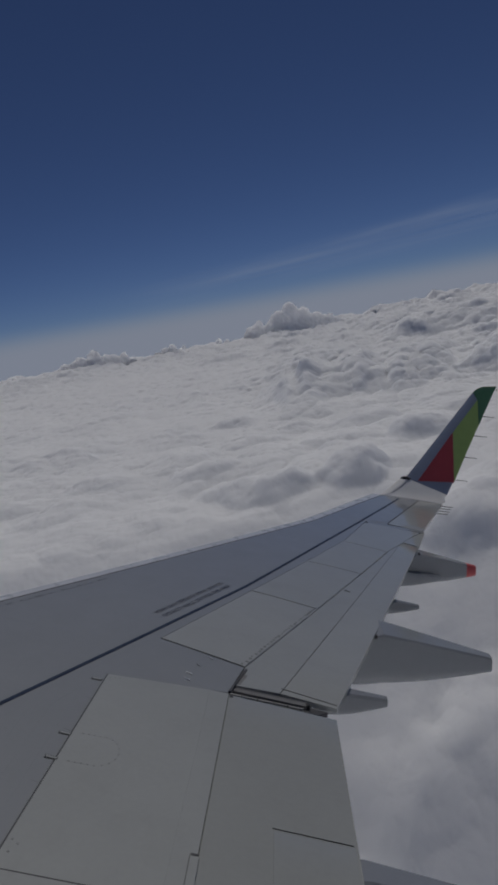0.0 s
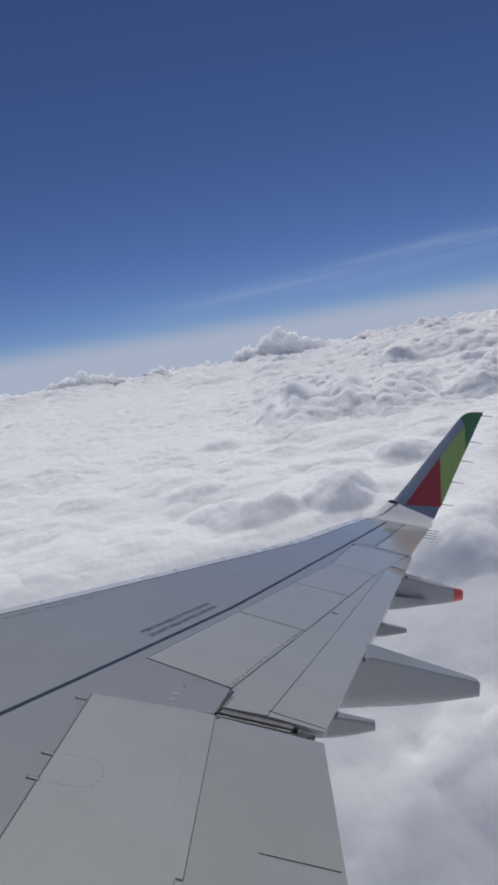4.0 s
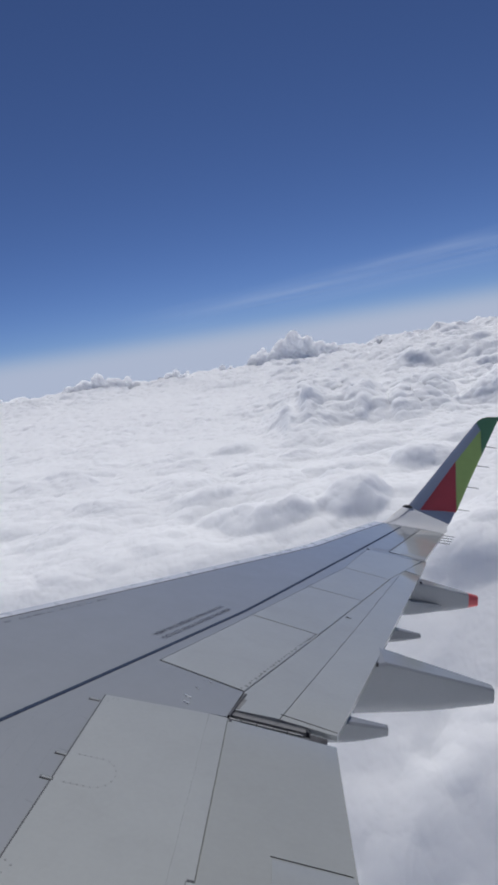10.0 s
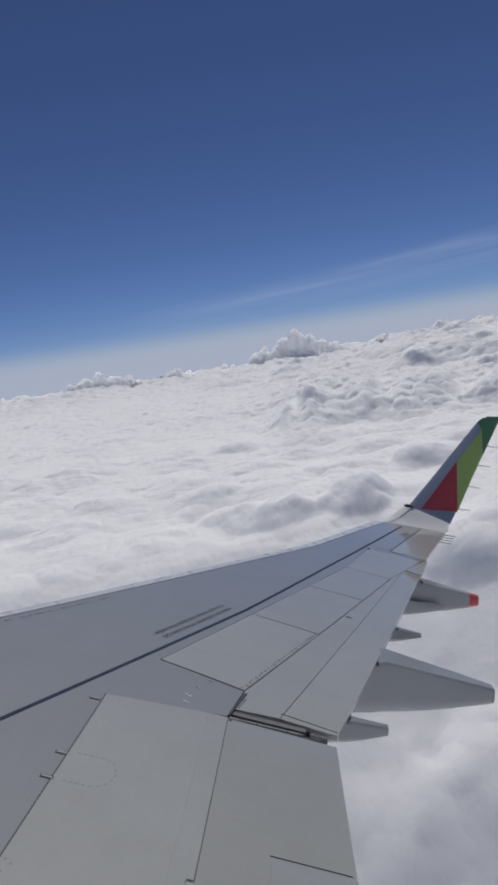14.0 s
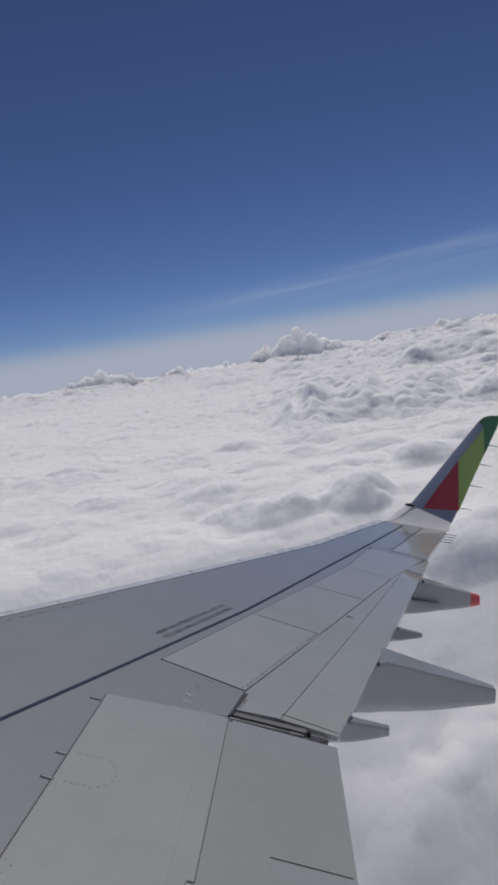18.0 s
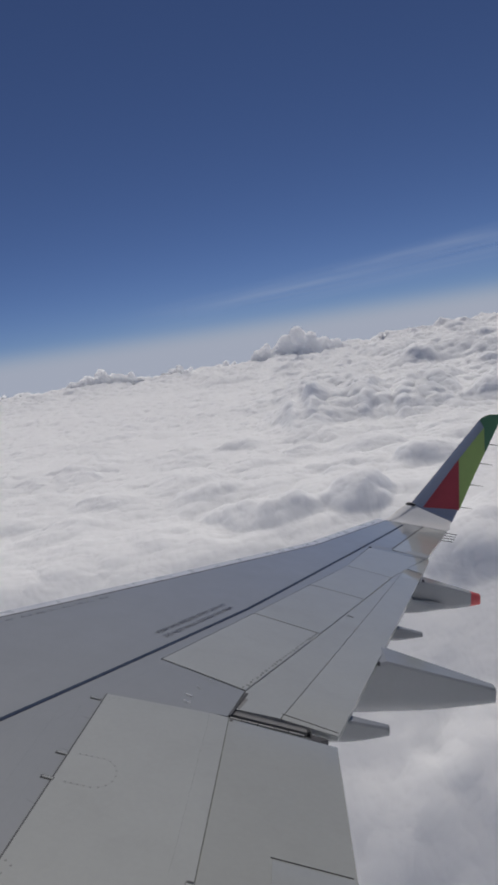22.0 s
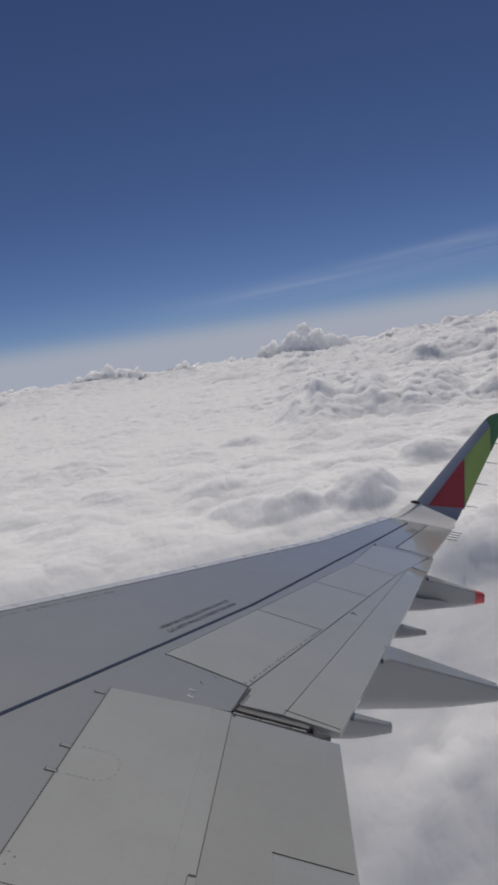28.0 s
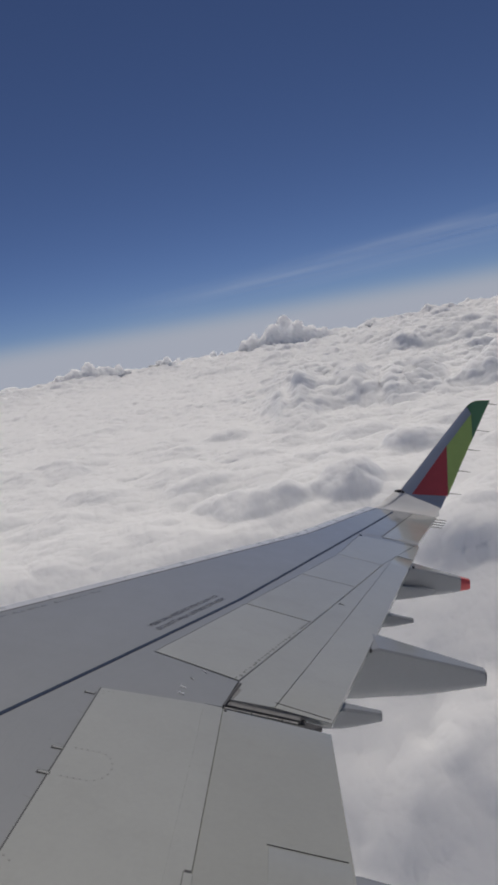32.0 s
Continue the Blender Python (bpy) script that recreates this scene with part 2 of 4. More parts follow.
def strip(front, rear, y0, y1, lift=0.0, thick=0.03, rows_at=60, nx=12):
    """A skin panel between two lines of plan points, from y0 to y1."""
    bm = bmesh.new()
    ys = sorted({y0 + (y1 - y0) * k / rows_at for k in range(rows_at + 1)} | {y for _, y in front + rear if y0 < y < y1})
    rows, n = [], 2 * (nx + 1)
    for y in ys:
        x0, x1 = along(front, y), along(rear, y)
        top = [bm.verts.new((x, y, wing_z(x, y) + lift)) for x in (x0 + (x1 - x0) * k / nx for k in range(nx + 1))]
        rows.append(top + [bm.verts.new((v.co.x, y, v.co.z - thick)) for v in top[::-1]])
    for r0, r1 in zip(rows, rows[1:]):
        for k in range(n):
            bm.faces.new((r0[k], r0[(k + 1) % n], r1[(k + 1) % n], r1[k]))
    bm.faces.new(rows[0])
    bm.faces.new(rows[-1])
    return bm


smooth(part("upper_skin", strip(LEAD, REAR, -1.2, 11.95), PAINT, wing))
smooth(part("shroud_panel", slab((-0.973, 4.3012), (-0.215, 4.343), (-0.132, 4.722), (-0.755, 4.9505), rim_drop=0.0), PAINT, wing))

# Slats: pale strip along the leading edge, rolled over the nose.
for y0, y1 in ((-1.2, 3.6), (3.61, 6.4), (6.41, 8.9), (8.91, 11.95)):
    rings = []
    for k in range(61):
        y = y0 + (y1 - y0) * k / 60
        x = lead_x(y)
        s = 1.35 - 0.06 * y
        wide = 0.094 + 0.0085 * max(0.0, y - 4.0)
        ring = []
        for dx, dz in ((-0.007, -0.002), (-0.5 * wide, 0.001), (-wide, 0.001)):
            ring.append((x + dx, y, wing_z(x + dx, y) + dz - 0.003))
        for a in range(1, 9):
            t = a / 8 * 0.92 * math.pi
            ring.append((x - wide - 0.10 * s * math.sin(t * 0.54), y, wing_z(x - wide, y) - 0.001 - 0.13 * s * (1 - math.cos(t)) * 0.9))
        ring.append((x - 0.007, y, wing_z(x, y) - 0.25 * s))
        rings.append(ring)
    smooth(part("slat", loft(rings), SLAT, wing, "pale leading edge slat"), 60)

# Spoilers on the outer wing.
SP_F = [(-0.748, 4.957), (-0.143, 6.27), (0.415, 7.48), (0.909, 8.55), (1.316, 9.73)]
SP_R = [(-0.13, 4.735), (0.446, 6.09), (0.978, 7.34), (1.425, 8.39), (2.06, 9.64)]
for k in range(4):
    f0, f1, r0, r1 = SP_F[k], SP_F[k + 1], SP_R[k], SP_R[k + 1]
    e = 0.0055
    one = part("spoiler", slab(inter(f0, f1, e), inter(r0, r1, e), inter(r1, r0, e), inter(f1, f0, e), lift=0.002, edge=0.003), PANEL, wing, "light grey spoiler panel")
    smooth(one)
part("seam_cover", ribbon([(0.345, 5.86), (0.440, 6.083)], 0.014, lift=0.0022, thick=0.006, steps=3), PANEL, wing)
part("seam_step", ribbon([(0.334, 5.872), (0.430, 6.097)], 0.007, lift=0.0028, thick=0.006, steps=3), SEAL, wing)
# Inner spoilers, each with a bevelled trailing strip.
for y0, y1 in ((-1.18, 2.645), (2.65, 4.30)):
    xa, xb = along(REAR, y0) + 0.003, along(REAR, y1) + 0.003
    smooth(part("inner_spoiler", slab((xa, y0), (-0.345, y0), (-0.325, y1 + 0.03), (xb, y1), lift=0.003, rim_drop=0.0), PANEL, wing))
    smooth(part("trailing_strip", slab((-0.3447, y0), (-0.285 + 0.018 * y0, y0), (-0.285 + 0.018 * y1, y1 + 0.03), (-0.3247, y1 + 0.03), lift=0.0029, drop=0.003, rim_drop=0.0), PANEL, wing))

smooth(part("spoiler_seam", ribbon([(-1.005, 2.6475), (-0.27, 2.6475)], 0.006, lift=0.0036, thick=0.006), SEAL, wing))
smooth(part("strip_end_plate", slab((-0.266, 2.655), (-0.228, 2.655), (-0.226, 2.908), (-0.264, 2.908), lift=0.0035, thick=0.01, rim_drop=0.0005), PANEL, wing))
part("strip_end_seam", ribbon([(-0.267, 2.655), (-0.265, 2.91)], 0.003, lift=0.0045, thick=0.004), SEAL, wing)

# Flaps.
smooth(part("inner_flap", slab((-0.3037, -1.18), (0.495, -1.18), (0.464, 4.265), (-0.2052, 4.333), lift=-0.006, thick=0.06, nv=16), FLAP, wing))
tab = smooth(part("flap_tab", slab((0.088, 0.34), (0.468, 0.34), (0.458, 3.155), (0.086, 3.172), lift=-0.003, thick=0.02), FLAP, wing))
smooth(part("tab_seal", ribbon([(0.080, 3.180), (0.45, 3.162)], 0.0022, lift=-0.002, thick=0.006), SEAL, tab))
smooth(part("outer_flap", strip([(-0.176, 4.462), (-0.1235, 4.735), (1.6315, 8.86)], [(0.114, 4.462), (1.657, 8.86)], 4.462, 8.86, lift=-0.004, thick=0.05), PANEL, wing))
smooth(part("flap_vane", slab((0.1185, 4.464), (0.48, 4.40), (1.90, 8.88), (1.6935, 8.959), lift=-0.004, thick=0.035), PANEL, wing))
smooth(part("flap_end_panel", slab((1.715, 8.985), (1.91, 8.90), (2.145, 9.66), (2.08, 9.63), lift=-0.003, thick=0.03), PANEL, wing))
smooth(part("aileron", slab((1.665, 9.86), (2.145, 9.77), (2.93, 11.95), (2.515, 11.925), lift=0.0, thick=0.03), PANEL, wing))
smooth(part("joint_cover", ribbon([(1.36, 9.76), (2.14, 9.71)], 0.11, lift=0.001, thick=0.03), PAINT, wing))

COVE = material("weathered_primer", (0.165, 0.162, 0.158), 0.55, vary=0.15, size=12, grime=0.3)
# The open end of the outer flap: dark recess with rails.
# Shadow band along the flap end, painted as a darker copy of COVE.
COVE_SHADOW = material("shadowed_primer", (0.085, 0.085, 0.088), 0.6, vary=0.15, size=12, grime=0.3)
smooth(part("cove_rail", ribbon([(-0.185, 4.446), (0.285, 4.411)], 0.0205, lift=-0.012, thick=0.03), COVE_SHADOW, wing, "recessed rail coloured dark as shadow"))
smooth(part("cove_rail", ribbon([(-0.185, 4.416), (0.285, 4.385)], 0.036, lift=-0.010, thick=0.03), COVE, wing, "weathered grey rail"))
smooth(part("flap_stop", slab((-0.199, 4.302), (-0.180, 4.300), (-0.180, 4.324), (-0.199, 4.326), lift=-0.003, thick=0.012, nu=2, nv=2), SEAL, wing))
smooth(part("chafing_strip", ribbon([(-0.158, 4.480), (-0.115, 4.625)], 0.024, lift=-0.0025, thick=0.006, steps=4), COVE, wing))
EDGE = material("chafed_primer", (0.31, 0.308, 0.295), 0.55, vary=0.2, size=25, grime=0.4)
for x0, x1, w in ((-0.20, -0.13, 0.014), (-0.125, -0.03, 0.010), (-0.022, 0.075, 0.013), (0.08, 0.16, 0.009), (0.168, 0.262, 0.012)):
    ends = [(x, 4.349 - 0.058 * (x + 0.2)) for x in (x0, x1)]
    part("worn_edge_strip", ribbon(ends, w, lift=-0.006, thick=0.012, steps=2), EDGE, wing)
part("cove_floor", slab((0.26, 4.335), (0.36, 4.335), (0.42, 4.39), (0.29, 4.41), lift=-0.034, thick=0.03), SEAL, wing)
smooth(part("cove_seal", ribbon([(-0.205, 4.36), (-0.115, 4.70)], 0.015, lift=0.003, thick=0.02), SEAL, wing))

smooth(part("slat_seam", ribbon([(x - 0.004, y) for x, y in LEAD[:-1]] + [(1.885, 11.93)], 0.008, lift=0.002, thick=0.004), SEAL, wing))
smooth(part("aileron_hinge_seal", ribbon([(1.658, 9.87), (2.505, 11.90)], 0.014, lift=0.0035, thick=0.006), SEAL, wing))

smooth(part("vane_end_seam", ribbon([(0.125, 4.525), (0.482, 4.432)], 0.006, lift=-0.001, thick=0.005), SEAL, wing))
smooth(part("cove_block", slab((0.280, 4.372), (0.304, 4.369), (0.304, 4.400), (0.280, 4.404), lift=-0.004, thick=0.05, nu=2, nv=2), BLACK, wing))
smooth(part("fairing_clip", slab((1.835, 8.58), (1.86, 8.575), (1.865, 8.62), (1.84, 8.625), lift=0.004, thick=0.03, nu=2, nv=2), SEAL, wing))
smooth(part("fairing_clip", slab((0.904, 5.717), (0.922, 5.712), (0.926, 5.732), (0.908, 5.737), lift=0.004, thick=0.03, nu=2, nv=2), SEAL, wing))

# Walkway stripe.
smooth(part("walkway_stripe", ribbon([(-3.4, -0.6), (-1.43, 3.79), (-0.97, 4.75), (-0.2, 6.36), (0.66, 8.38), (2.15, 11.80)], 0.028, lift=0.003), STRIPE, wing,
            "dark walkway boundary stripe"))


# ---------------------------------------------------------------- flap track fairings
def fairing(x0, x1, y, zt0, zt1, zb0, zb1, w0, w1, label, tip=None, tip_from=None, tilt=0.0):
    """A canoe-shaped fairing below the trailing edge with a blunt tail."""
    def ring(x):
        t = (x - x0) / (x1 - x0)
        top, low, w = zt0 + (zt1 - zt0) * t, zb0 + (zb1 - zb0) * t - 0.03 * math.sin(math.pi * t), w0 + (w1 - w0) * t
        if x < 0.46 + max(0.0, y - w0 / 2 - 4.35) * 0.322:
            top = min(top, wing_z(x, y + w / 2) - 0.012, wing_z(x, y - w / 2) - 0.012)
        pts = []
        deep = top - low
        e, rb = min(0.014, w / 6), min(w * 0.42, deep * 0.35)
        for sgn in (1, -1):
            side = [(w / 2 - e, top), (w / 2, top - e)]
            side += [(w / 2 - rb + rb * math.cos(a), low + rb - rb * math.sin(a)) for a in (math.pi / 2 * q / 5 for q in range(6))]
            pts += [(x, y + sgn * py, pz + tilt * sgn * py) for py, pz in (side if sgn > 0 else side[::-1])]
        return pts

    def shrunk(r, x, s):
        c = sum((Vector(p) for p in r), Vector()) / len(r)
        return [(x, c.y + (p[1] - c.y) * s, c.z + (p[2] - c.z) * s) for p in r]
    end = tip_from or x1
    xs = [x0 + (end - x0) * k / 10 for k in range(11)]
    rings = [shrunk(ring(x0), x0 - 0.15, 0.3)] + [ring(x) for x in xs]
    tail = [ring(x1 - 0.01)] if not tip else [ring(end), ring(x1 - 0.01)]
    close = tail + [shrunk(ring(x1), x1 - 0.003, 0.975), shrunk(ring(x1), x1, 0.90)]
    body = smooth(part("flap_track_fairing", loft(rings + ([] if tip else close)), FAIRING, wing, label), 28)
    if tip:
        smooth(part("fairing_tip", loft([[(p[0] + 0.001, p[1], p[2]) for p in close[0]]] + close[1:]), tip, body, "red painted tail tip"), 50)
    return body


fairing(0.30, 0.85, 4.75, -1.414, -1.48, -1.60, -1.535, 0.16, 0.06, "small grey fairing under the flap", tilt=0.16)
fairing(0.75, 1.91, 5.93, -1.208, -1.449, -1.715, -1.575, 0.45, 0.12, "large grey fairing under the flap", tilt=0.13)
fairing(0.95, 1.50, 6.88, -1.142, -1.23, -1.32, -1.265, 0.14, 0.05, "small grey fairing under the flap", tilt=0.16)
fairing(1.72, 2.58, 8.72, -0.868, -1.035, -1.275, -1.157, 0.34, 0.08, "grey fairing with a red tail tip", TIP_RED, 2.46, tilt=0.14)
fairing(1.30, 2.10, 8.52, -1.08, -1.16, -1.32, -1.22, 0.14, 0.05, "short grey fairing under the flap")
fairing(0.42, 1.20, 3.05, -1.675, -1.80, -2.00, -1.90, 0.2, 0.08, "grey fairing under the inner flap")

# ---------------------------------------------------------------- winglet
CANT = math.tan(radians(22))


def wlet(x, z, off=0.0):
    """A point of the winglet: x aft, z up; off metres towards the cabin."""
    n = Vector((0, -1, CANT)).normalized()
    return Vector((x, 12.35 + CANT * (z + 0.2), z)) + n * off


W_LEAD = [(2.38, 0.03), (2.72, 0.45), (3.05, 0.87), (3.38, 1.29), (3.69, 1.68), (3.75, 1.745), (3.82, 1.79), (3.91, 1.825)]
W_TRAIL = [(3.10, -0.25), (3.315, 0.17), (3.53, 0.59), (3.74, 1.01), (3.95, 1.42), (4.02, 1.56), (4.08, 1.68), (4.165, 1.84)]
rings = []
for (xl, zl), (xt, zt) in zip(W_LEAD, W_TRAIL):
    front, back = [], []
    for k in range(11):
        c = k / 10
        c = c * c * (3 - 2 * c) * 0.5 + c * 0.5
        th = 0.11 * math.hypot(xt - xl, zt - zl) * (1.48 * math.sqrt(c) - 0.63 * c - 1.76 * c * c + 1.42 * c ** 3 - 0.51 * c ** 4) * 2.2 * 0.22
        x, z = xl + (xt - xl) * c, zl + (zt - zl) * c
        front.append(wlet(x, z, th + 0.002))
        back.append(wlet(x, z, -th - 0.002))
    rings.append(front + back[::-1])
winglet = smooth(part("winglet", loft(rings), BLUEGREY, wing, "upswept winglet with red and green fields"), 50)


def field(name, pts, mat, label):
    """A painted field on both faces of the winglet, a flat sheet of polygon pts in (x, z)."""
    bm = bmesh.new()
    for off in (0.021, -0.021):
        a = [bm.verts.new(wlet(x, z, off + (0.0015 if off > 0 else -0.0015))) for x, z in pts]
        b = [bm.verts.new(wlet(x, z, off * 0.3)) for x, z in pts]
        bm.faces.new(a)
        bm.faces.new(b)
        for k in range(len(a)):
            bm.faces.new((a[k], a[(k + 1) % len(a)], b[(k + 1) % len(a)], b[k]))
    return part(name, bm, mat, winglet, label)


field("red_field", [(2.59, -0.03), (3.235, -0.02), (3.275, 0.90)], RED, "dark red triangle")
field("light_green_field", [(3.24, -0.015), (3.50, 0.53), (3.765, 1.06), (3.785, 1.55), (3.28, 0.90)], LIME, "light green band")
field("dark_green_field", [(3.77, 1.06), (3.95, 1.42), (4.08, 1.68), (4.165, 1.838), (3.91, 1.823), (3.80, 1.775), (3.72, 1.70), (3.79, 1.55)], GREEN, "dark green tip")

# The curved transition between wing tip and winglet.
rings = []
for k in range(9):
    t = k / 8
    ring = []
    for sgn in (1, -1):
        cs = [c / 10 for c in range(11)]
        for c in cs if sgn > 0 else cs[::-1]:
            x0, y0 = 1.88 + (2.93 - 1.88) * c, 11.96 + 0.0 * c
            p0 = Vector((x0, y0, wing_z(x0, y0)))
            p3 = wlet(2.38 + 0.72 * c, 0.03 - 0.28 * c, 0.012)
            p1 = p0 + Vector((0.17, 0.20, 0.025))
            p2 = p3 + Vector((-0.13, -0.13, -0.07))
            b = p0 * (1 - t) ** 3 + p1 * 3 * t * (1 - t) ** 2 + p2 * 3 * t * t * (1 - t) + p3 * t ** 3
            th = (0.03 if sgn > 0 else -0.05) * math.sin(math.pi * min(1, 0.08 + c * 0.92)) ** 0.5
            ring.append(b + Vector((0, -0.4 * t, 1 - 0.4 * t)).normalized() * (th if sgn < 0 else 0))
    rings.append(ring)
tip = smooth(part("wing_tip", loft(rings), TIP_SHEEN, wing, "blended glossy grey wing tip, whitened for its sun highlight"), 60)
rings = []
for k in range(9):
    t = k / 8
    p0 = Vector((1.88, 11.96, wing_z(1.88, 11.96)))
    p3 = wlet(2.38, 0.03, 0.012)
    b = p0 * (1 - t) ** 3 + (p0 + Vector((0.17, 0.20, 0.025))) * 3 * t * (1 - t) ** 2 + (p3 + Vector((-0.13, -0.13, -0.07))) * 3 * t * t * (1 - t) + p3 * t ** 3
    rings.append([b + Vector((0.085 * (0.45 + 0.9 * t - 0.8 * t ** 3) * math.cos(a) + 0.02, 0.03 * math.sin(a), 0.045 * (0.4 + 0.9 * t - 0.9 * t ** 3) * math.sin(a) + 0.004)) for a in (2 * math.pi * i / 12 for i in range(12))])
# Sun glint on the curved leading edge, painted as white base colour.
TIP_GLINT = material("sun_glint_white", (0.90, 0.89, 0.86), 0.3, coat=0.8, vary=0.03, size=4)
smooth(part("tip_leading_edge", loft(rings), TIP_GLINT, tip, "leading edge painted white for the sun glint"), 60)
lamp = wlet(2.33, 0.0, 0.03)
smooth(part("tip_lamp", loft([[lamp + Vector((dx, r * math.cos(a), r * math.sin(a))) for a in (2 * math.pi * i / 12 for i in range(12))]
                              for dx, r in ((-0.05, 0.01), (-0.03, 0.03), (0.02, 0.042), (0.08, 0.032), (0.13, 0.009))]), BLACK, tip, "dark lamp housing"), 60)

# Small marks and scuffs.
for line, w in (([(0.745, 6.70), (0.765, 6.745)], 0.007), ([(0.755, 6.725), (0.80, 6.705)], 0.006)):
    part("paint_mark", ribbon(line, w, lift=0.0012, thick=0.004, steps=2), SEAL, wing)
# Static wicks.
for x, z in ((3.25, 0.03), (3.46, 0.45), (3.67, 0.86), (3.86, 1.24), (4.13, 1.78)):
    p = wlet(x, z)
    part("static_wick", rod(p, p + Vector((0.23, 0.0, -0.015)), 0.0075, 0.004, 6), BLACK, winglet)
for k in range(4):
    y = 11.2 + 0.21 * k
    x = 2.13 + (y - 9.77) * 0.367
    z = wing_z(x, y) - 0.01
    part("static_wick", rod((x - 0.10, y, z), (x + 0.19, y, z - 0.02), 0.0085, 0.0055, 6), BLACK, wing)

# Hinge fittings beside the inner spoiler, fasteners and marks.
for y in (4.22, 3.60, 3.38):
    smooth(part("hinge_fitting", slab((-1.052, y - 0.011), (-0.985, y - 0.014), (-0.985, y + 0.009), (-1.052, y + 0.012), lift=0.0035, thick=0.01, nu=2, nv=2), SEAL, wing, "dark hinge slot"))
    part("hinge_plate", slab((-1.045, y - 0.005), (-0.990, y - 0.009), (-0.990, y + 0.003), (-1.045, y + 0.007), lift=0.0055, thick=0.006, nu=2, nv=2), PANEL, wing, "pale hinge arm")
smooth(part("spoiler_front_seam", ribbon([(x + 0.0015, y) for x, y in REAR[:2]], 0.0075, lift=0.0036, thick=0.006, steps=30), SEAL, wing))

for y0, y1, wide in ((3.18, 3.362, 0.045), (3.395, 3.582, 0.058), (3.63, 3.93, 0.046), (3.98, 4.19, 0.040)):
    x0, x1 = along(REAR, y0) - 0.004, along(REAR, y1) - 0.004
    smooth(part("access_plate", slab((x0 - wide, y0 + 0.012), (x0, y0), (x1, y1), (x1 - wide, y1 - 0.02), lift=0.0009, thick=0.008, nu=3, nv=4, rim_drop=0.0007), PAINT, wing))

FITTINGS = (((-0.509, 4.513), (-0.467, 4.493)), ((-0.505, 4.421), (-0.470, 4.406)), ((-0.454, 4.656), (-0.428, 4.627)), ((-0.385, 4.785), (-0.356, 4.760)))


def stud(x, y, r, lift, mat, name="fastener"):
    bm = bmesh.new()
    z = wing_z(x, y) + lift
    ring = [bm.verts.new((x + r * math.cos(a), y + r * math.sin(a), z)) for a in (2 * math.pi * k / 8 for k in range(8))]
    base = [bm.verts.new((v.co.x, v.co.y, z - 0.006)) for v in ring]
    bm.faces.new(ring)
    for k in range(8):
        bm.faces.new((ring[k], ring[(k + 1) % 8], base[(k + 1) % 8], base[k]))
    return part(name, bm, mat, wing)


# Sun glints on the fittings put into the colour: two strong, two faint.
GLINT = material("fitting_sun_glint", (0.74, 0.75, 0.77), 0.4, vary=0.2, size=30)
FAINT_GLINT = material("fitting_faint_glint", (0.36, 0.37, 0.39), 0.4, vary=0.2, size=30)
for (x0, y0), (x1, y1) in FITTINGS:
    x0, y0 = x0 + 0.3 * (x1 - x0), y0 + 0.3 * (y1 - y0)
    fit = part("tie_down_fitting", ribbon([(x0, y0), (x1, y1)], 0.006 if y1 < 4.55 else 0.003, lift=0.004, thick=0.008, steps=2), GLINT if y1 < 4.55 else FAINT_GLINT, wing, "small fitting coloured pale for its sun glint")
    for x, y in ((x0, y0), (x1, y1)):
        stud(x, y, 0.008 if y1 < 4.55 else 0.005, 0.006, GLINT if y1 < 4.55 else FAINT_GLINT, "stud").parent = fit
for k in range(17):
    t = k / 16
    a = math.pi * (0.5 - (t - 0.24) / 0.52) if 0.24 < t < 0.76 else (math.pi / 2 if t <= 0.24 else -math.pi / 2)
    run = (t / 0.24 if t <= 0.24 else (1 - t) / 0.24) if not 0.24 < t < 0.76 else 1
    stud(-0.93 + 0.12 * min(1, run) + 0.10 * math.cos(a), 3.50 + 0.125 * math.sin(a), 0.0055, 0.0042, DOT)


for x, y in ((-0.975, 2.74), (-0.955, 2.79), (-0.985, 2.81)):
    stud(x, y, 0.006, 0.0042, DOT)


for x, y in ((-0.945, 4.262), (-0.915, 4.268), (-0.885, 4.272), (-0.94, 4.232), (-0.30, 4.28), (-0.27, 4.275), (-0.17, 2.72), (-0.14, 2.705), (-0.11, 2.73), (-0.16, 2.66), (0.04, 2.70)):
    stud(x, y, 0.0045, 0.0042 if x < -0.3 else -0.003, DOT)


def rivets(line, gap, r=0.0032):
    """A row of small flush rivets as corners, sides and faces."""
    for (x0, y0), (x1, y1) in zip(line, line[1:]):
        n = max(1, int(math.hypot(x1 - x0, y1 - y0) / gap))
        for k in range(n):
            yield x0 + (x1 - x0) * (k + 0.5) / n, y0 + (y1 - y0) * (k + 0.5) / n, r


verts, faces = [], []
rows = [[(stripe_x(y) + o - 0.02, y) for y in (2.2, 3.2, 4.2, 5.2, 6.4)] for o in (-0.06, 0.05)]
rows += [[(-1.10 - 0.10 * k, 2.4), (-1.075 - 0.10 * k, 4.1)] for k in range(3)]
rows += [[(-1.95, y), (-1.12, y)] for y in (2.75, 3.15, 3.55, 3.95)] + [[(-0.73, 4.88), (-0.17, 4.70)], [(-0.94, 4.35), (-0.24, 4.37)]]
rows += [[(-2.3 + 0.6 * k, 5.0 + 1.05 * k), (-1.1 + 0.6 * k, 4.75 + 1.05 * k)] for k in range(3)]
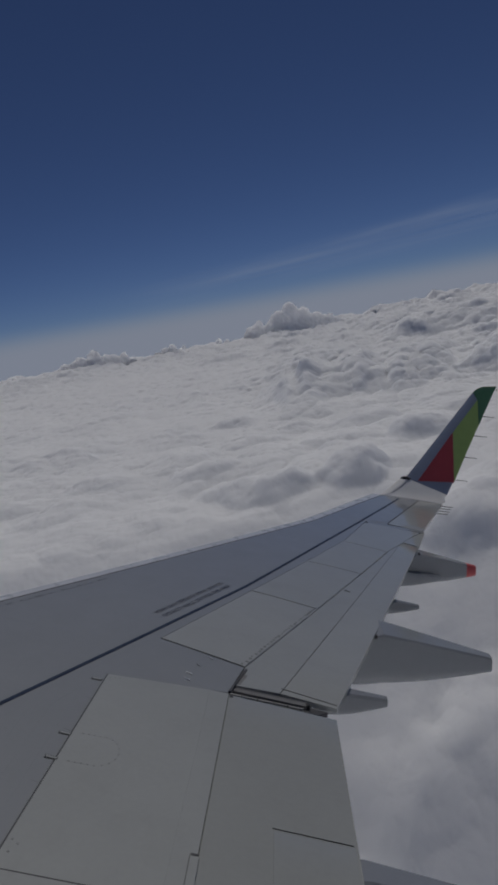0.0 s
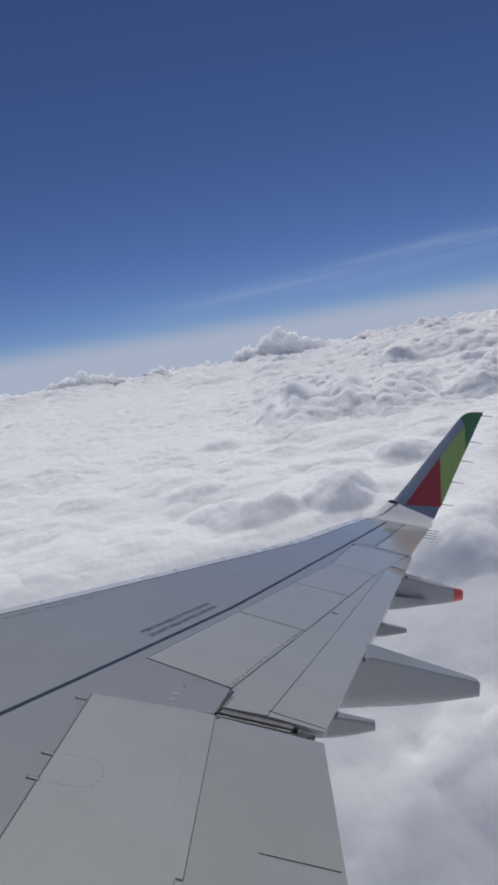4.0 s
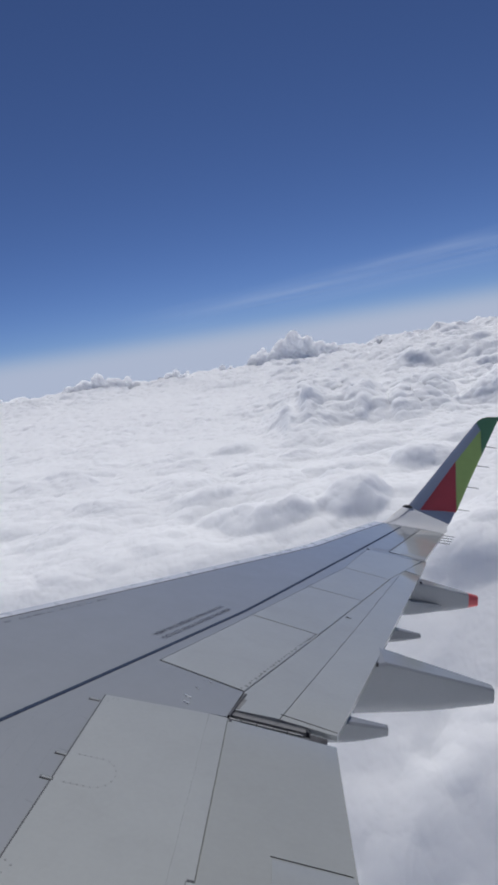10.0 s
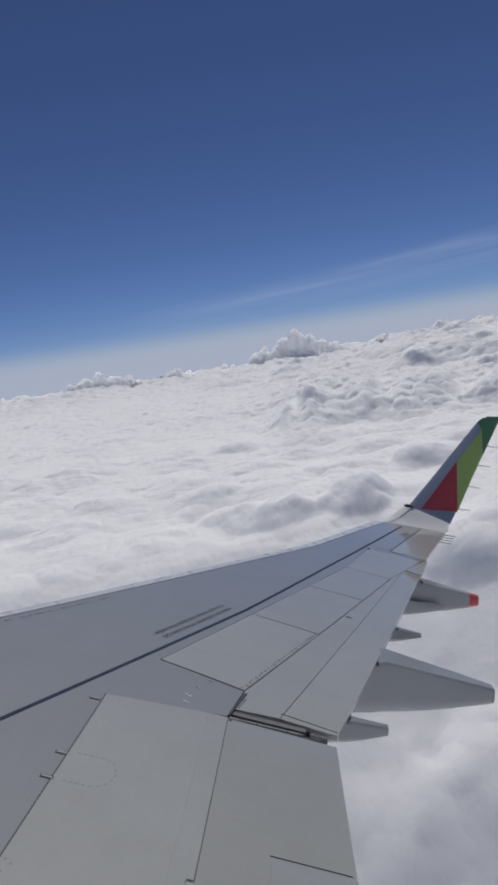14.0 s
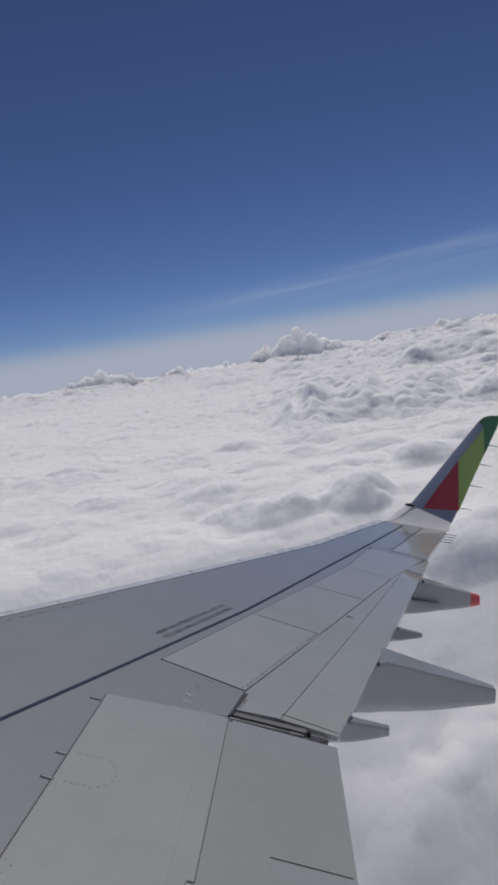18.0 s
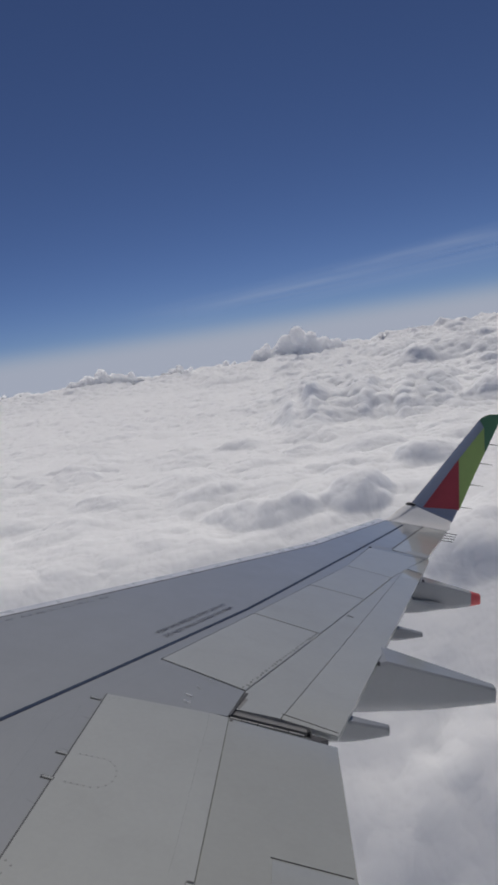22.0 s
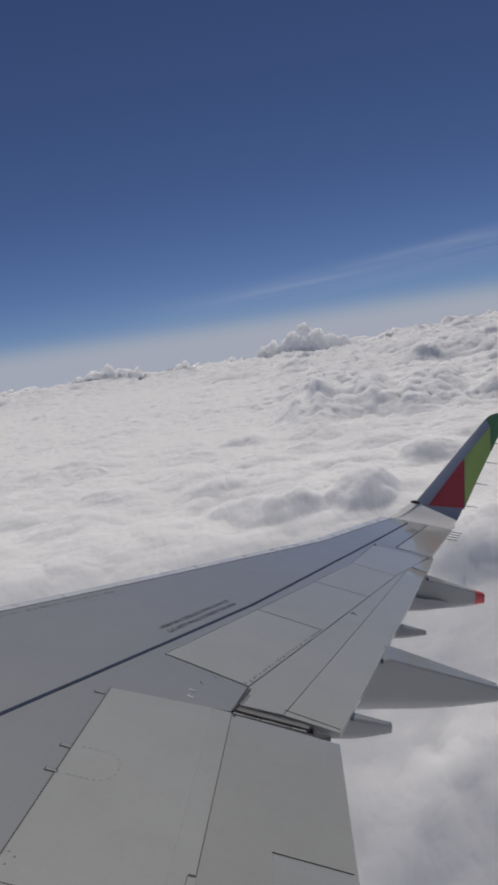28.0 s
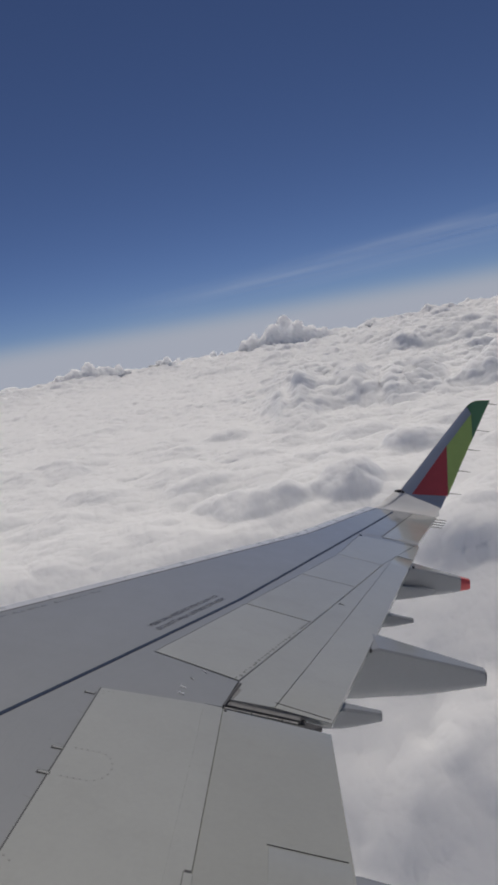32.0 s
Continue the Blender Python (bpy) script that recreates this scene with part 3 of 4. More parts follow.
for line in rows:
    for x, y, r in rivets(line, 0.045):
        if x < lead_x(y) + 0.15:
            continue
        i = len(verts)
        for lift in (0.0007, -0.004):
            verts += [(x + r * math.cos(a), y + r * math.sin(a), wing_z(x, y) + lift) for a in (math.pi / 3 * q for q in range(6))]
        faces.append(tuple(range(i, i + 6)))
        faces += [(i + q, i + (q + 1) % 6, i + 6 + (q + 1) % 6, i + 6 + q) for q in range(6)]
rng = random.Random(8)
mark_v, mark_f = [], []
for k in range(26):
    t = 0.02 + 0.93 * k / 26 + rng.random() * 0.012
    x, y = -0.13 + 0.576 * t - 0.028 - 0.012 * rng.random(), 4.735 + 1.355 * t
    lx, ly, i = 0.010 + 0.014 * rng.random(), 0.007 + 0.012 * rng.random(), len(mark_v)
    for lift in (0.0035, -0.004):
        mark_v += [(x + a, y + b, wing_z(x + a, y + b) + lift) for a, b in ((0, 0), (lx, -0.4 * lx), (lx + 0.4 * ly, ly), (0.4 * ly, ly + 0.3 * lx))]
    mark_f += [(i, i + 1, i + 2, i + 3)] + [(i + q, i + (q + 1) % 4, i + 4 + (q + 1) % 4, i + 4 + q) for q in range(4)]
me = bpy.data.meshes.new("sealant_marks")
me.from_pydata(mark_v, [], mark_f)
me.materials.append(material("worn_sealant", (0.15, 0.15, 0.15), 0.6, vary=0.3, size=20))
ob = new("sealant_marks", me)
ob.parent = wing
tagged(ob, "patchy worn sealant along the spoiler edge", kind="stuff")
me = bpy.data.meshes.new("rivet_rows")
me.from_pydata(verts, [], faces)
me.materials.append(PAINT)
ob = new("rivet_rows", me)
ob.parent = wing
tagged(ob, "rows of small flush rivets", kind="stuff")
smooth(part("spoiler_notch", slab((-0.262, 2.91), (-0.233, 2.91), (-0.233, 2.921), (-0.262, 2.921), lift=0.004, thick=0.01, nu=2, nv=2), SEAL, wing))


def writing(text, x, y, size, way, flipped=False):
    """Stencilled words lying on the skin; flipped, they read from the other side in the same place."""
    cu = bpy.data.curves.new("stencil", "FONT")
    cu.body, cu.size = text, size
    tmp = bpy.data.objects.new("stencil", cu)
    me = bpy.data.meshes.new_from_object(tmp)
    bpy.data.objects.remove(tmp)
    bpy.data.curves.remove(cu)
    t = Vector(way).normalized()
    far, tall = max(v.co.x for v in me.vertices), max(v.co.y for v in me.vertices)
    for v in me.vertices:
        a, b = (far - v.co.x, tall - v.co.y) if flipped else (v.co.x, v.co.y)
        px, py = x + t.x * a - t.y * b, y + t.y * a + t.x * b
        v.co = (px, py, wing_z(px, py) + 0.0035)
    me.materials.append(STENCIL)
    ob = new("stencilled_warning", me)
    ob.parent = wing
    return tagged(ob, "dark stencilled walkway warning")


writing("DO NOT WALK OUTSIDE THIS AREA", -0.780, 5.355, 0.063, (0.41, 0.87))
writing("DO NOT WALK OUTSIDE THIS AREA", -0.852, 5.395, 0.063, (0.41, 0.87), True)
FAINT = material("worn_stencil_paint", (0.175, 0.187, 0.212), 0.6, spec=0.2, vary=0.3, size=18)
for k in range(9):
    y = 5.02 + 0.115 * k
    bar = [(lead_x(v) + 0.085, v) for v in (y, y + 0.05 + 0.035 * (k % 3 != 1))]
    part("stencil_bar", ribbon(bar, 0.020, lift=0.002, thick=0.003, steps=1), FAINT, wing)


# ---------------------------------------------------------------- the cabin wall that the camera looks out of
def fuselage():
    """A stretch of the hull with one window opening; x fore and aft."""
    bm = bmesh.new()
    xs = [-8.0, -3.0, -1.0, -0.15, -0.10, 0.0, 0.10, 0.15, 1.0, 3.0, 8.0]
    an = [0, 12, 24, 36, 48, 58, 67, 73, 75, 77, 79.5, 82, 84, 86, 96] + list(range(108, 360, 12))
    grid = {}
    for i, x in enumerate(xs):
        for j, a in enumerate(an):
            for k, r in enumerate((1.90, 1.84)):
                grid[i, j, k] = bm.verts.new((x, -1.72 + r * math.sin(radians(a)), -0.35 + r * math.cos(radians(a))))
    hole = {(i, j) for i in range(3, 7) for j in range(7, 13)}
    n = len(an)
    for i in range(len(xs) - 1):
        for j in range(n):
            if (i, j) in hole:
                continue
            j2 = (j + 1) % n
            for k in (0, 1):
                bm.faces.new((grid[i, j, k], grid[i + 1, j, k], grid[i + 1, j2, k], grid[i, j2, k]))
    for i in (0, len(xs) - 1):
        bm.faces.new([grid[i, j, 0] for j in range(n)])
    for i in range(3, 7):
        for j in (7, 13):
            bm.faces.new((grid[i, j, 0], grid[i + 1, j, 0], grid[i + 1, j, 1], grid[i, j, 1]))
    for j in range(7, 13):
        for i in (3, 7):
            bm.faces.new((grid[i, j, 0], grid[i, j + 1, 0], grid[i, j + 1, 1], grid[i, j, 1]))
    return bm


hull = smooth(part("wall_fuselage", fuselage(), WHITE, None))
hull.matrix_world = AIRCRAFT
tagged(hull, "white hull side with one window opening", "wall", kind="structure")

# ---------------------------------------------------------------- clouds
CLOUD = bpy.data.materials.new("cloud")
CLOUD.use_nodes = True
cp = CLOUD.node_tree.nodes["Principled BSDF"]
cp.inputs["Base Color"].default_value = (0.955, 0.965, 0.98, 1)
cp.inputs["Roughness"].default_value = 1.0
cp.inputs["Specular IOR Level"].default_value = 0.0
cp.inputs["Subsurface Weight"].default_value = 1.0
cp.inputs["Subsurface Radius"].default_value = (1.0, 1.0, 1.0)
cp.inputs["Subsurface Scale"].default_value = 26.0
cloud_nodes, cloud_links = CLOUD.node_tree.nodes, CLOUD.node_tree.links
cloud_at, cloud_noise, cloud_bump = (cloud_nodes.new(k) for k in ("ShaderNodeNewGeometry", "ShaderNodeTexNoise", "ShaderNodeBump"))
cloud_noise.inputs["Scale"].default_value, cloud_noise.inputs["Detail"].default_value = 0.022, 3
cloud_noise.inputs["Roughness"].default_value, cloud_noise.inputs["Distortion"].default_value = 0.6, 0.6
cloud_bump.inputs["Strength"].default_value, cloud_bump.inputs["Distance"].default_value = 0.22, 16.0
cloud_links.new(cloud_at.outputs["Position"], cloud_noise.inputs["Vector"])
cloud_links.new(cloud_noise.outputs["Fac"], cloud_bump.inputs["Height"])
cloud_links.new(cloud_bump.outputs["Normal"], cp.inputs["Normal"])


def hashed(ix, iy, seed):
    h = (ix.astype(np.int64) * 374761393 + iy.astype(np.int64) * 668265263 + seed * 1442695041) & 0x7FFFFFFF
    h = ((h ^ (h >> 13)) * 1274126177) & 0x7FFFFFFF
    h = ((h ^ (h >> 16)) * 60493) & 0x7FFFFFFF
    return (h % 100003) / 100003.0


def value_noise(x, y, seed):
    ix, iy = np.floor(x), np.floor(y)
    fx, fy = x - ix, y - iy
    fx, fy = fx * fx * fx * (fx * (fx * 6 - 15) + 10), fy * fy * fy * (fy * (fy * 6 - 15) + 10)
    a, b = hashed(ix, iy, seed), hashed(ix + 1, iy, seed)
    c, d = hashed(ix, iy + 1, seed), hashed(ix + 1, iy + 1, seed)
    return (a * (1 - fx) + b * fx) * (1 - fy) + (c * (1 - fx) + d * fx) * fy


def fbm(x, y, seed, octaves=4):
    out, amp, total = 0, 1.0, 0.0
    for k in range(octaves):
        out = out + amp * value_noise(x * 2 ** k + 17.3 * k, y * 2 ** k - 9.1 * k, seed + k)
        total += amp
        amp *= 0.5
    return out / total


def domes(x, y, seed):
    """Rounded heaps: each cell carries a dome of its own height; the highest wins, with soft joints."""
    ix, iy = np.floor(x), np.floor(y)
    best = np.zeros_like(x)
    for dx, dy in product((-1, 0, 1), (-1, 0, 1)):
        cx, cy = ix + dx, iy + dy
        px, py = cx + hashed(cx, cy, seed), cy + hashed(cx, cy, seed + 1)
        r = 0.55 + 0.5 * hashed(cx, cy, seed + 2)
        d2 = ((x - px) ** 2 + (y - py) ** 2) / (r * r)
        best = np.maximum(best, np.maximum(0, 1 - d2) ** 0.62 * (0.45 + 0.55 * hashed(cx, cy, seed + 3)))
    return best


def step(a, b, v):
    t = np.clip((v - a) / (b - a), 0, 1)
    return t * t * (3 - 2 * t)


FAR_CLOUD = CLOUD.copy()
FAR_CLOUD.name = "far_cloud"
FAR_CLOUD.node_tree.nodes["Principled BSDF"].inputs["Base Color"].default_value = (0.992, 0.993, 0.995, 1)
FAR_CLOUD.node_tree.nodes["Principled BSDF"].inputs["Subsurface Scale"].default_value = 150.0
DECK = -210.0
# Soft puffs that stand out of the sheet: bearing, distance, height, half width across, half width in depth.
PUFFS = ((8.2, 770, 27, 40, 38), (1.4, 770, 25, 54, 42), (-2.0, 800, 15, 40, 32), (-4.6, 900, 11, 50, 38), (-12.6, 960, 8, 50, 40), (-14.6, 1180, 12, 40, 36),
         (17.2, 640, 20, 46, 42), (14.6, 930, 20, 46, 40), (20.0, 700, 18, 44, 44), (4.2, 1160, 15, 60, 44), (10.4, 1110, 16, 52, 40), (-8.0, 1300, 9, 60, 40), (-17.0, 860, 8, 50, 40),
         (19.0, 470, 10, 46, 44), (13.0, 430, 7, 40, 40), (-0.6, 1290, 14, 44, 40), (16.8, 1180, 18, 60, 50), (6.6, 960, 9, 40, 30))


def ridge(bearing, r, wx, wy):
    """A line of heaped turrets across the right half of the sheet, steep towards the near side; its height and its share, 0 to 1."""
    u = bearing / 6.0
    front = 1470 + 200 * (fbm(u * 1.9, u * 0 + 3.3, 131, 3) - 0.5) + 70 * step(3.5, -1.0, bearing)
    tall = (22 + 38 * step(0.5, 6.5, bearing)) * step(-2.0, 4.0, bearing) * (0.55 + 0.9 * fbm(u * 3.1, u * 0 + 8.1, 137, 2))
    into = r - front + 46 * (fbm(wx / 55, wy / 55, 141, 3) - 0.5)
    share = step(-110, 110, into) * (1 - 0.55 * step(80, 460, into)) * (1 - step(420, 1000, into))
    clump = 0.62 * domes(wx / 130, wy / 130, 143) + 0.38 * domes(wx / 62, wy / 62, 147)
    return tall * share * (0.22 + 1.05 * clump), step(-110, -30, into) * (1 - step(420, 1000, into)) * step(-2.0, 4.0, bearing)


def deck_height(x, y):
    """The top of the cloud sheet and how lumpy it is, 0 to 1: a smooth rippled sheet on one side, heaped billows farther off and to the right."""
    r = np.hypot(x, y)
    wx, wy = x + 36 * fbm(x / 130, y / 130, 5), y + 36 * fbm(x / 130, y / 130, 9)
    wx, wy = wx + 16 * fbm(x / 40, y / 40, 15, 3), wy + 16 * fbm(x / 40, y / 40, 19, 3)
    low = fbm(x / 700, y / 700, 31, 3)
    turn = x / np.maximum(r, 1)
    mid = fbm(x / 420 + 3.1, y / 420, 91, 3)
    side = step(-0.02, 0.12, turn) * step(1650, 2100, r)
    heap = 0.6 * step(0.46, 0.72, mid) * (0.3 + 0.7 * step(-0.25, 0.05, turn)) * step(700, 1300, r)
    heap = np.clip(heap + side * (0.14 + 0.6 * step(0.42, 0.62, low)), 0, 0.8)
    fluffy = (0.25 + 0.75 * step(0.34, 0.62, fbm(x / 260, y / 260, 29, 2))) * step(140, 350, r) * (1 - step(1500, 2400, r)) * (0.5 + 0.5 * step(-0.2, 0.1, turn))
    soft = fluffy * (11 * domes(wx / 150, wy / 170, 27) + 9 * domes(wx / 70, wy / 80, 33) + 4 * domes(wx / 31, wy / 36, 35))
    soft = soft + 8 * (fbm(wx / 60, wy / 48, 101, 5) - 0.5) + 14 * (fbm(wx / 260, wy / 330, 3) - 0.5) + 34 * (low - 0.5) - 330 * (1 - step(80, 760, r))
    soft = soft + (1 - step(300, 700, r)) * (13 * fbm(x / 60, y / 60, 37, 3) + 8 * domes(wx / 95, wy / 90, 39))
    lumps = 40 * domes(wx / 290, wy / 250, 11) + 30 * domes(wx / 115, wy / 105, 21) + 18 * domes(wx / 48, wy / 45, 41)
    small = 6 * domes(wx / 66, wy / 58, 51) * step(900, 1800, r) + 6 * domes(wx / 30, wy / 26, 61) * step(900, 2000, r)
    far = step(2900, 4300, r) * (40 * domes(wx / 210, wy / 180, 71) + 26 * domes(wx / 85, wy / 80, 81) + 15 * domes(wx / 40, wy / 38, 83))
    bearing = np.degrees(np.arctan2(x, y))
    bank = 50 * step(2650, 2860, r + 200 * (fbm(x / 240, y / 240, 161, 3) - 0.5)) * step(7.0, 17.0, bearing)
    wall, share = ridge(bearing, r, wx, wy)
    patchy = step(0.36, 0.66, fbm(x / 210, y / 210, 151, 3))
    lumpy = np.clip((0.16 + 0.34 * patchy * (0.45 + 0.55 * step(-0.18, 0.1, turn))) * step(260, 760, r) + 0.2 * fluffy + 0.45 * heap + 0.27 * share, 0, 0.8)
    for azimuth, distance, high, wide, deep in PUFFS:
        a = radians(azimuth)
        dx, dy = wx - 25 - distance * math.sin(a), wy - 25 - distance * math.cos(a)
        d2 = ((dx * math.cos(a) - dy * math.sin(a)) / wide) ** 2 + ((dx * math.sin(a) + dy * math.cos(a)) / deep) ** 2
        puff = np.maximum(0, 1 - d2 / 1.25) ** 1.15
        soft = soft + high * puff
        lumpy = np.maximum(lumpy, 0.5 * np.minimum(1, 2 * puff) * step(350, 700, r))
    return DECK + soft + heap * lumps + small + far + wall + bank, lumpy


def noise_3d(p, seed):
    """Smooth value noise in space, 0 to 1, at points p (n, 3)."""
    i = np.floor(p).astype(np.int64)
    f = p - i
    f = f * f * (3 - 2 * f)
    out = 0
    for a, b, c in product((0, 1), (0, 1), (0, 1)):
        w = np.abs(1 - a - f[:, 0]) * np.abs(1 - b - f[:, 1]) * np.abs(1 - c - f[:, 2])
        out = out + w * hashed(i[:, 0] + a + 57 * (i[:, 2] + c), i[:, 1] + b - 131 * (i[:, 2] + c), seed)
    return out


def knobs(p, seed):
    """Rounded bulges packed in space, 0 in the creases between them and up to 1 on top, at points p (n, 3)."""
    base = np.floor(p - 0.5).astype(np.int64)
    best = np.full(len(p), 9.0)
    for a, b, c in product((0, 1), (0, 1), (0, 1)):
        i, j, k = base[:, 0] + a, base[:, 1] + b, base[:, 2] + c
        u, v = i + 57 * k, j - 131 * k
        d2 = (p[:, 0] - i - 0.2 - 0.6 * hashed(u, v, seed)) ** 2 + (p[:, 1] - j - 0.2 - 0.6 * hashed(u, v, seed + 1)) ** 2 + (p[:, 2] - k - 0.2 - 0.6 * hashed(u, v, seed + 2)) ** 2
        best = np.minimum(best, d2 + 0.25 * hashed(u, v, seed + 3))
    return 1 - np.minimum(best, 1)


def billows(p):
    """Cauliflower relief: rounded bulges upon bulges with soft creases, in metres for a full strength of 1."""
    out = 0
    for size, high, seed in ((110, 22, 210), (55, 10, 211)):
        out = out + high * (np.sqrt((2 * noise_3d(p / size, seed) - 1) ** 2 + 0.01) - 0.4)
    p = p + 14 * np.stack([noise_3d(p / 30, 201 + k) for k in range(3)], -1)
    for size, high, seed in ((44, 14, 221), (19, 7, 231), (8.5, 1.7, 241)):
        out = out + high * (knobs(p / size, seed) - 0.6)
    return out


def deck(a0, a1, na, distances):
    """One stretch of the sheet in bearing and distance: the height, swollen along its own slope into billows."""
    az = np.radians(np.linspace(a0, a1, na))
    rr = np.array(distances)
    nr = len(rr)
    A, Rr = np.meshgrid(az, rr)
    x, y = Rr * np.sin(A), Rr * np.cos(A)
    z, lumpy = deck_height(x, y)
    up_r, up_a = np.gradient(z, rr, axis=0), np.gradient(z, az, axis=1) / Rr
    way = np.stack([-up_r * np.sin(A) - up_a * np.cos(A), -up_r * np.cos(A) + up_a * np.sin(A), np.ones_like(z)], -1)
    way /= np.linalg.norm(way, axis=-1, keepdims=True)
    co = np.stack([x, y, z], -1).reshape(-1, 3)
    co = co + way.reshape(-1, 3) * (lumpy.reshape(-1) * billows(co))[:, None]
    i = np.arange(nr - 1)[:, None] * na + np.arange(na - 1)[None, :]
    f = np.stack([i, i + 1, i + 1 + na, i + na], -1).reshape(-1, 4)
    return co, f


below, near = np.geomspace(60, 300, 90)[:-1], np.geomspace(300, 900, 380)[:-1]
middle, distant = np.geomspace(900, 2300, 640)[:-1], np.geomspace(2300, 4900, 400)
pieces = [deck(-25, 27, 620, [*below, *near, *middle, *distant]), deck(26.9, 335.1, 170, np.geomspace(60, 4900, 90))]
starts = np.cumsum([0] + [len(c) for c, _ in pieces])
co = np.concatenate([c for c, _ in pieces])
fa = np.concatenate([f + k for (_, f), k in zip(pieces, starts)])
me = bpy.data.meshes.new("cloud_deck")
me.from_pydata(co.tolist(), [], fa.tolist())
me.shade_smooth()
me.materials.append(CLOUD)
tagged(new("cloud_deck", me), "white sheet of cloud with rolling billows and grey hollows", "cloud", kind="stuff")


def surface_net(v, origin, cell):
    """The skin where the field v changes sign (inside is negative), as points and four-sided faces."""
    inside = v < 0
    total = np.zeros((*(n - 1 for n in v.shape), 3))
    count = np.zeros(total.shape[:3])
    base = np.stack(np.meshgrid(*(np.arange(n - 1) for n in v.shape), indexing="ij"), -1)
    n0, n1, n2 = (n - 1 for n in v.shape)
    for axis in range(3):
        o = [k for k in range(3) if k != axis]
        for da, db in product((0, 1), (0, 1)):
            s0 = [0, 0, 0]
            s0[o[0]], s0[o[1]] = da, db
            s1 = list(s0)
            s1[axis] = 1
            a = v[s0[0]:s0[0] + n0, s0[1]:s0[1] + n1, s0[2]:s0[2] + n2]
            b = v[s1[0]:s1[0] + n0, s1[1]:s1[1] + n1, s1[2]:s1[2] + n2]
            cross = (a < 0) != (b < 0)
            t = np.where(cross, a / np.where(cross, a - b, 1), 0)
            q = np.array(s0, float) + t[..., None] * np.eye(3)[axis]
            total += np.where(cross[..., None], q, 0)
            count += cross
    has = count > 0
    index = np.full(has.shape, -1)
    index[has] = np.arange(has.sum())
    pts = (base[has] + total[has] / count[has][:, None]) * cell + origin
    faces = []
    for axis in range(3):
        o = [(axis + 1) % 3, (axis + 2) % 3]
        lo, hi = [slice(None)] * 3, [slice(None)] * 3
        lo[axis], hi[axis] = slice(0, -1), slice(1, None)
        a, b = inside[tuple(lo)], inside[tuple(hi)]
        where = np.argwhere(a != b)
        flip = a[tuple(where.T)]
        keep = np.all([(where[:, k] > 0) & (where[:, k] < has.shape[k]) for k in o], axis=0)
        where, flip = where[keep], flip[keep]
        quad = []
        for da, db in ((-1, -1), (0, -1), (0, 0), (-1, 0)):
            w = where.copy()
            w[:, o[0]] += da
            w[:, o[1]] += db
            quad.append(index[tuple(w.T)])
        quad = np.stack(quad, -1)
        quad[~flip] = quad[~flip][:, ::-1]
        faces.append(quad)
    return pts, np.concatenate(faces)


def cumulus(azimuth, distance, base, top, width, seed, label, count, puff):
    """A heap of cauliflower puffs melted into one skin: a narrow peak between long shoulders."""
    rng = random.Random(seed)
    tall = top - base
    cell = max(width / 110, tall / 42)
    low = np.array([-0.66 * width, -0.42 * width, -0.55 * tall])
    shape = [int(k / cell) for k in (1.32 * width, 0.84 * width, 1.85 * tall)]
    axes = [low[k] + cell * np.arange(shape[k]) for k in range(3)]
    heat = np.zeros(shape)
    balls = []
    turrets = [(0.0, 1.0, 0.075)] + [(side * (0.11 + 0.085 * k + 0.03 * rng.random()), 0.90 - 0.085 * k - 0.1 * rng.random(), 0.055 + 0.045 * rng.random()) for k in range(4) for side in (-1, 1)]
    for k in range(count):
        t = rng.random() ** 0.45
        r = tall * puff * (1 - 0.5 * t) * (0.6 + 0.8 * rng.random())
        across = (rng.random() - 0.5) * (0.4 if k % 3 == 0 else 1.0)
        peak = max(max(h * math.exp(-((across - at) / wide) ** 2) for at, h, wide in turrets), 0.58 * (1 - abs(2 * across) ** 2.5))
        c = Vector((across * width, (rng.random() - 0.5) * 0.22 * width * (1 - 0.7 * t), 0))
        c.z = max(0.0, tall * peak - r) * t
        balls.append((c, r))
        for _ in range(9):
            out = Vector((rng.gauss(0, 1), rng.gauss(0, 1) - 0.3, rng.gauss(0.4, 1))).normalized()
            balls.append((c + out * r * 0.85, r * (0.26 + 0.22 * rng.random())))
    melt = 0.024 * tall
    for c, r in balls:
        cuts = [slice(max(0, int((c[a] - r - 5 * melt - low[a]) / cell)), max(0, int((c[a] + r + 5 * melt - low[a]) / cell) + 2)) for a in range(3)]
        g = np.meshgrid(*(axes[a][cuts[a]] for a in range(3)), indexing="ij")
        if min(g[0].shape) == 0:
            continue
        d = np.sqrt((g[0] - c[0]) ** 2 + (g[1] - c[1]) ** 2 + (g[2] - c[2]) ** 2) - r
        heat[tuple(cuts)] += np.exp(-np.clip(d / melt, -60, 60))
    field = -np.log(heat + 1e-12) * melt
    near = np.abs(field) < 0.12 * tall
    where = np.argwhere(near)
    p = np.stack([axes[k][where[:, k]] for k in range(3)], -1)
    field[near] -= tall * (0.05 * (noise_3d(p / (0.1 * tall), seed * 10) - 0.5) + 0.05 * (knobs(p / (0.085 * tall), seed * 10 + 5) - 0.5))
    for face in (field[0], field[-1], field[:, 0], field[:, -1], field[:, :, -1]):
        np.maximum(face, cell, out=face)
    pts, faces = surface_net(field, low, cell)
    a = radians(azimuth)
    x = distance * math.sin(a) + pts[:, 0] * math.cos(a) + pts[:, 1] * math.sin(a)
    y = distance * math.cos(a) - pts[:, 0] * math.sin(a) + pts[:, 1] * math.cos(a)
    me = bpy.data.meshes.new("cumulus_cloud")
    me.from_pydata(np.stack([x, y, pts[:, 2] + base], -1).tolist(), [], faces.tolist())
    me.shade_smooth()
    me.materials.append(FAR_CLOUD)
    return tagged(new("cumulus_cloud", me), label, "cloud", "cumulus heaps on the horizon")


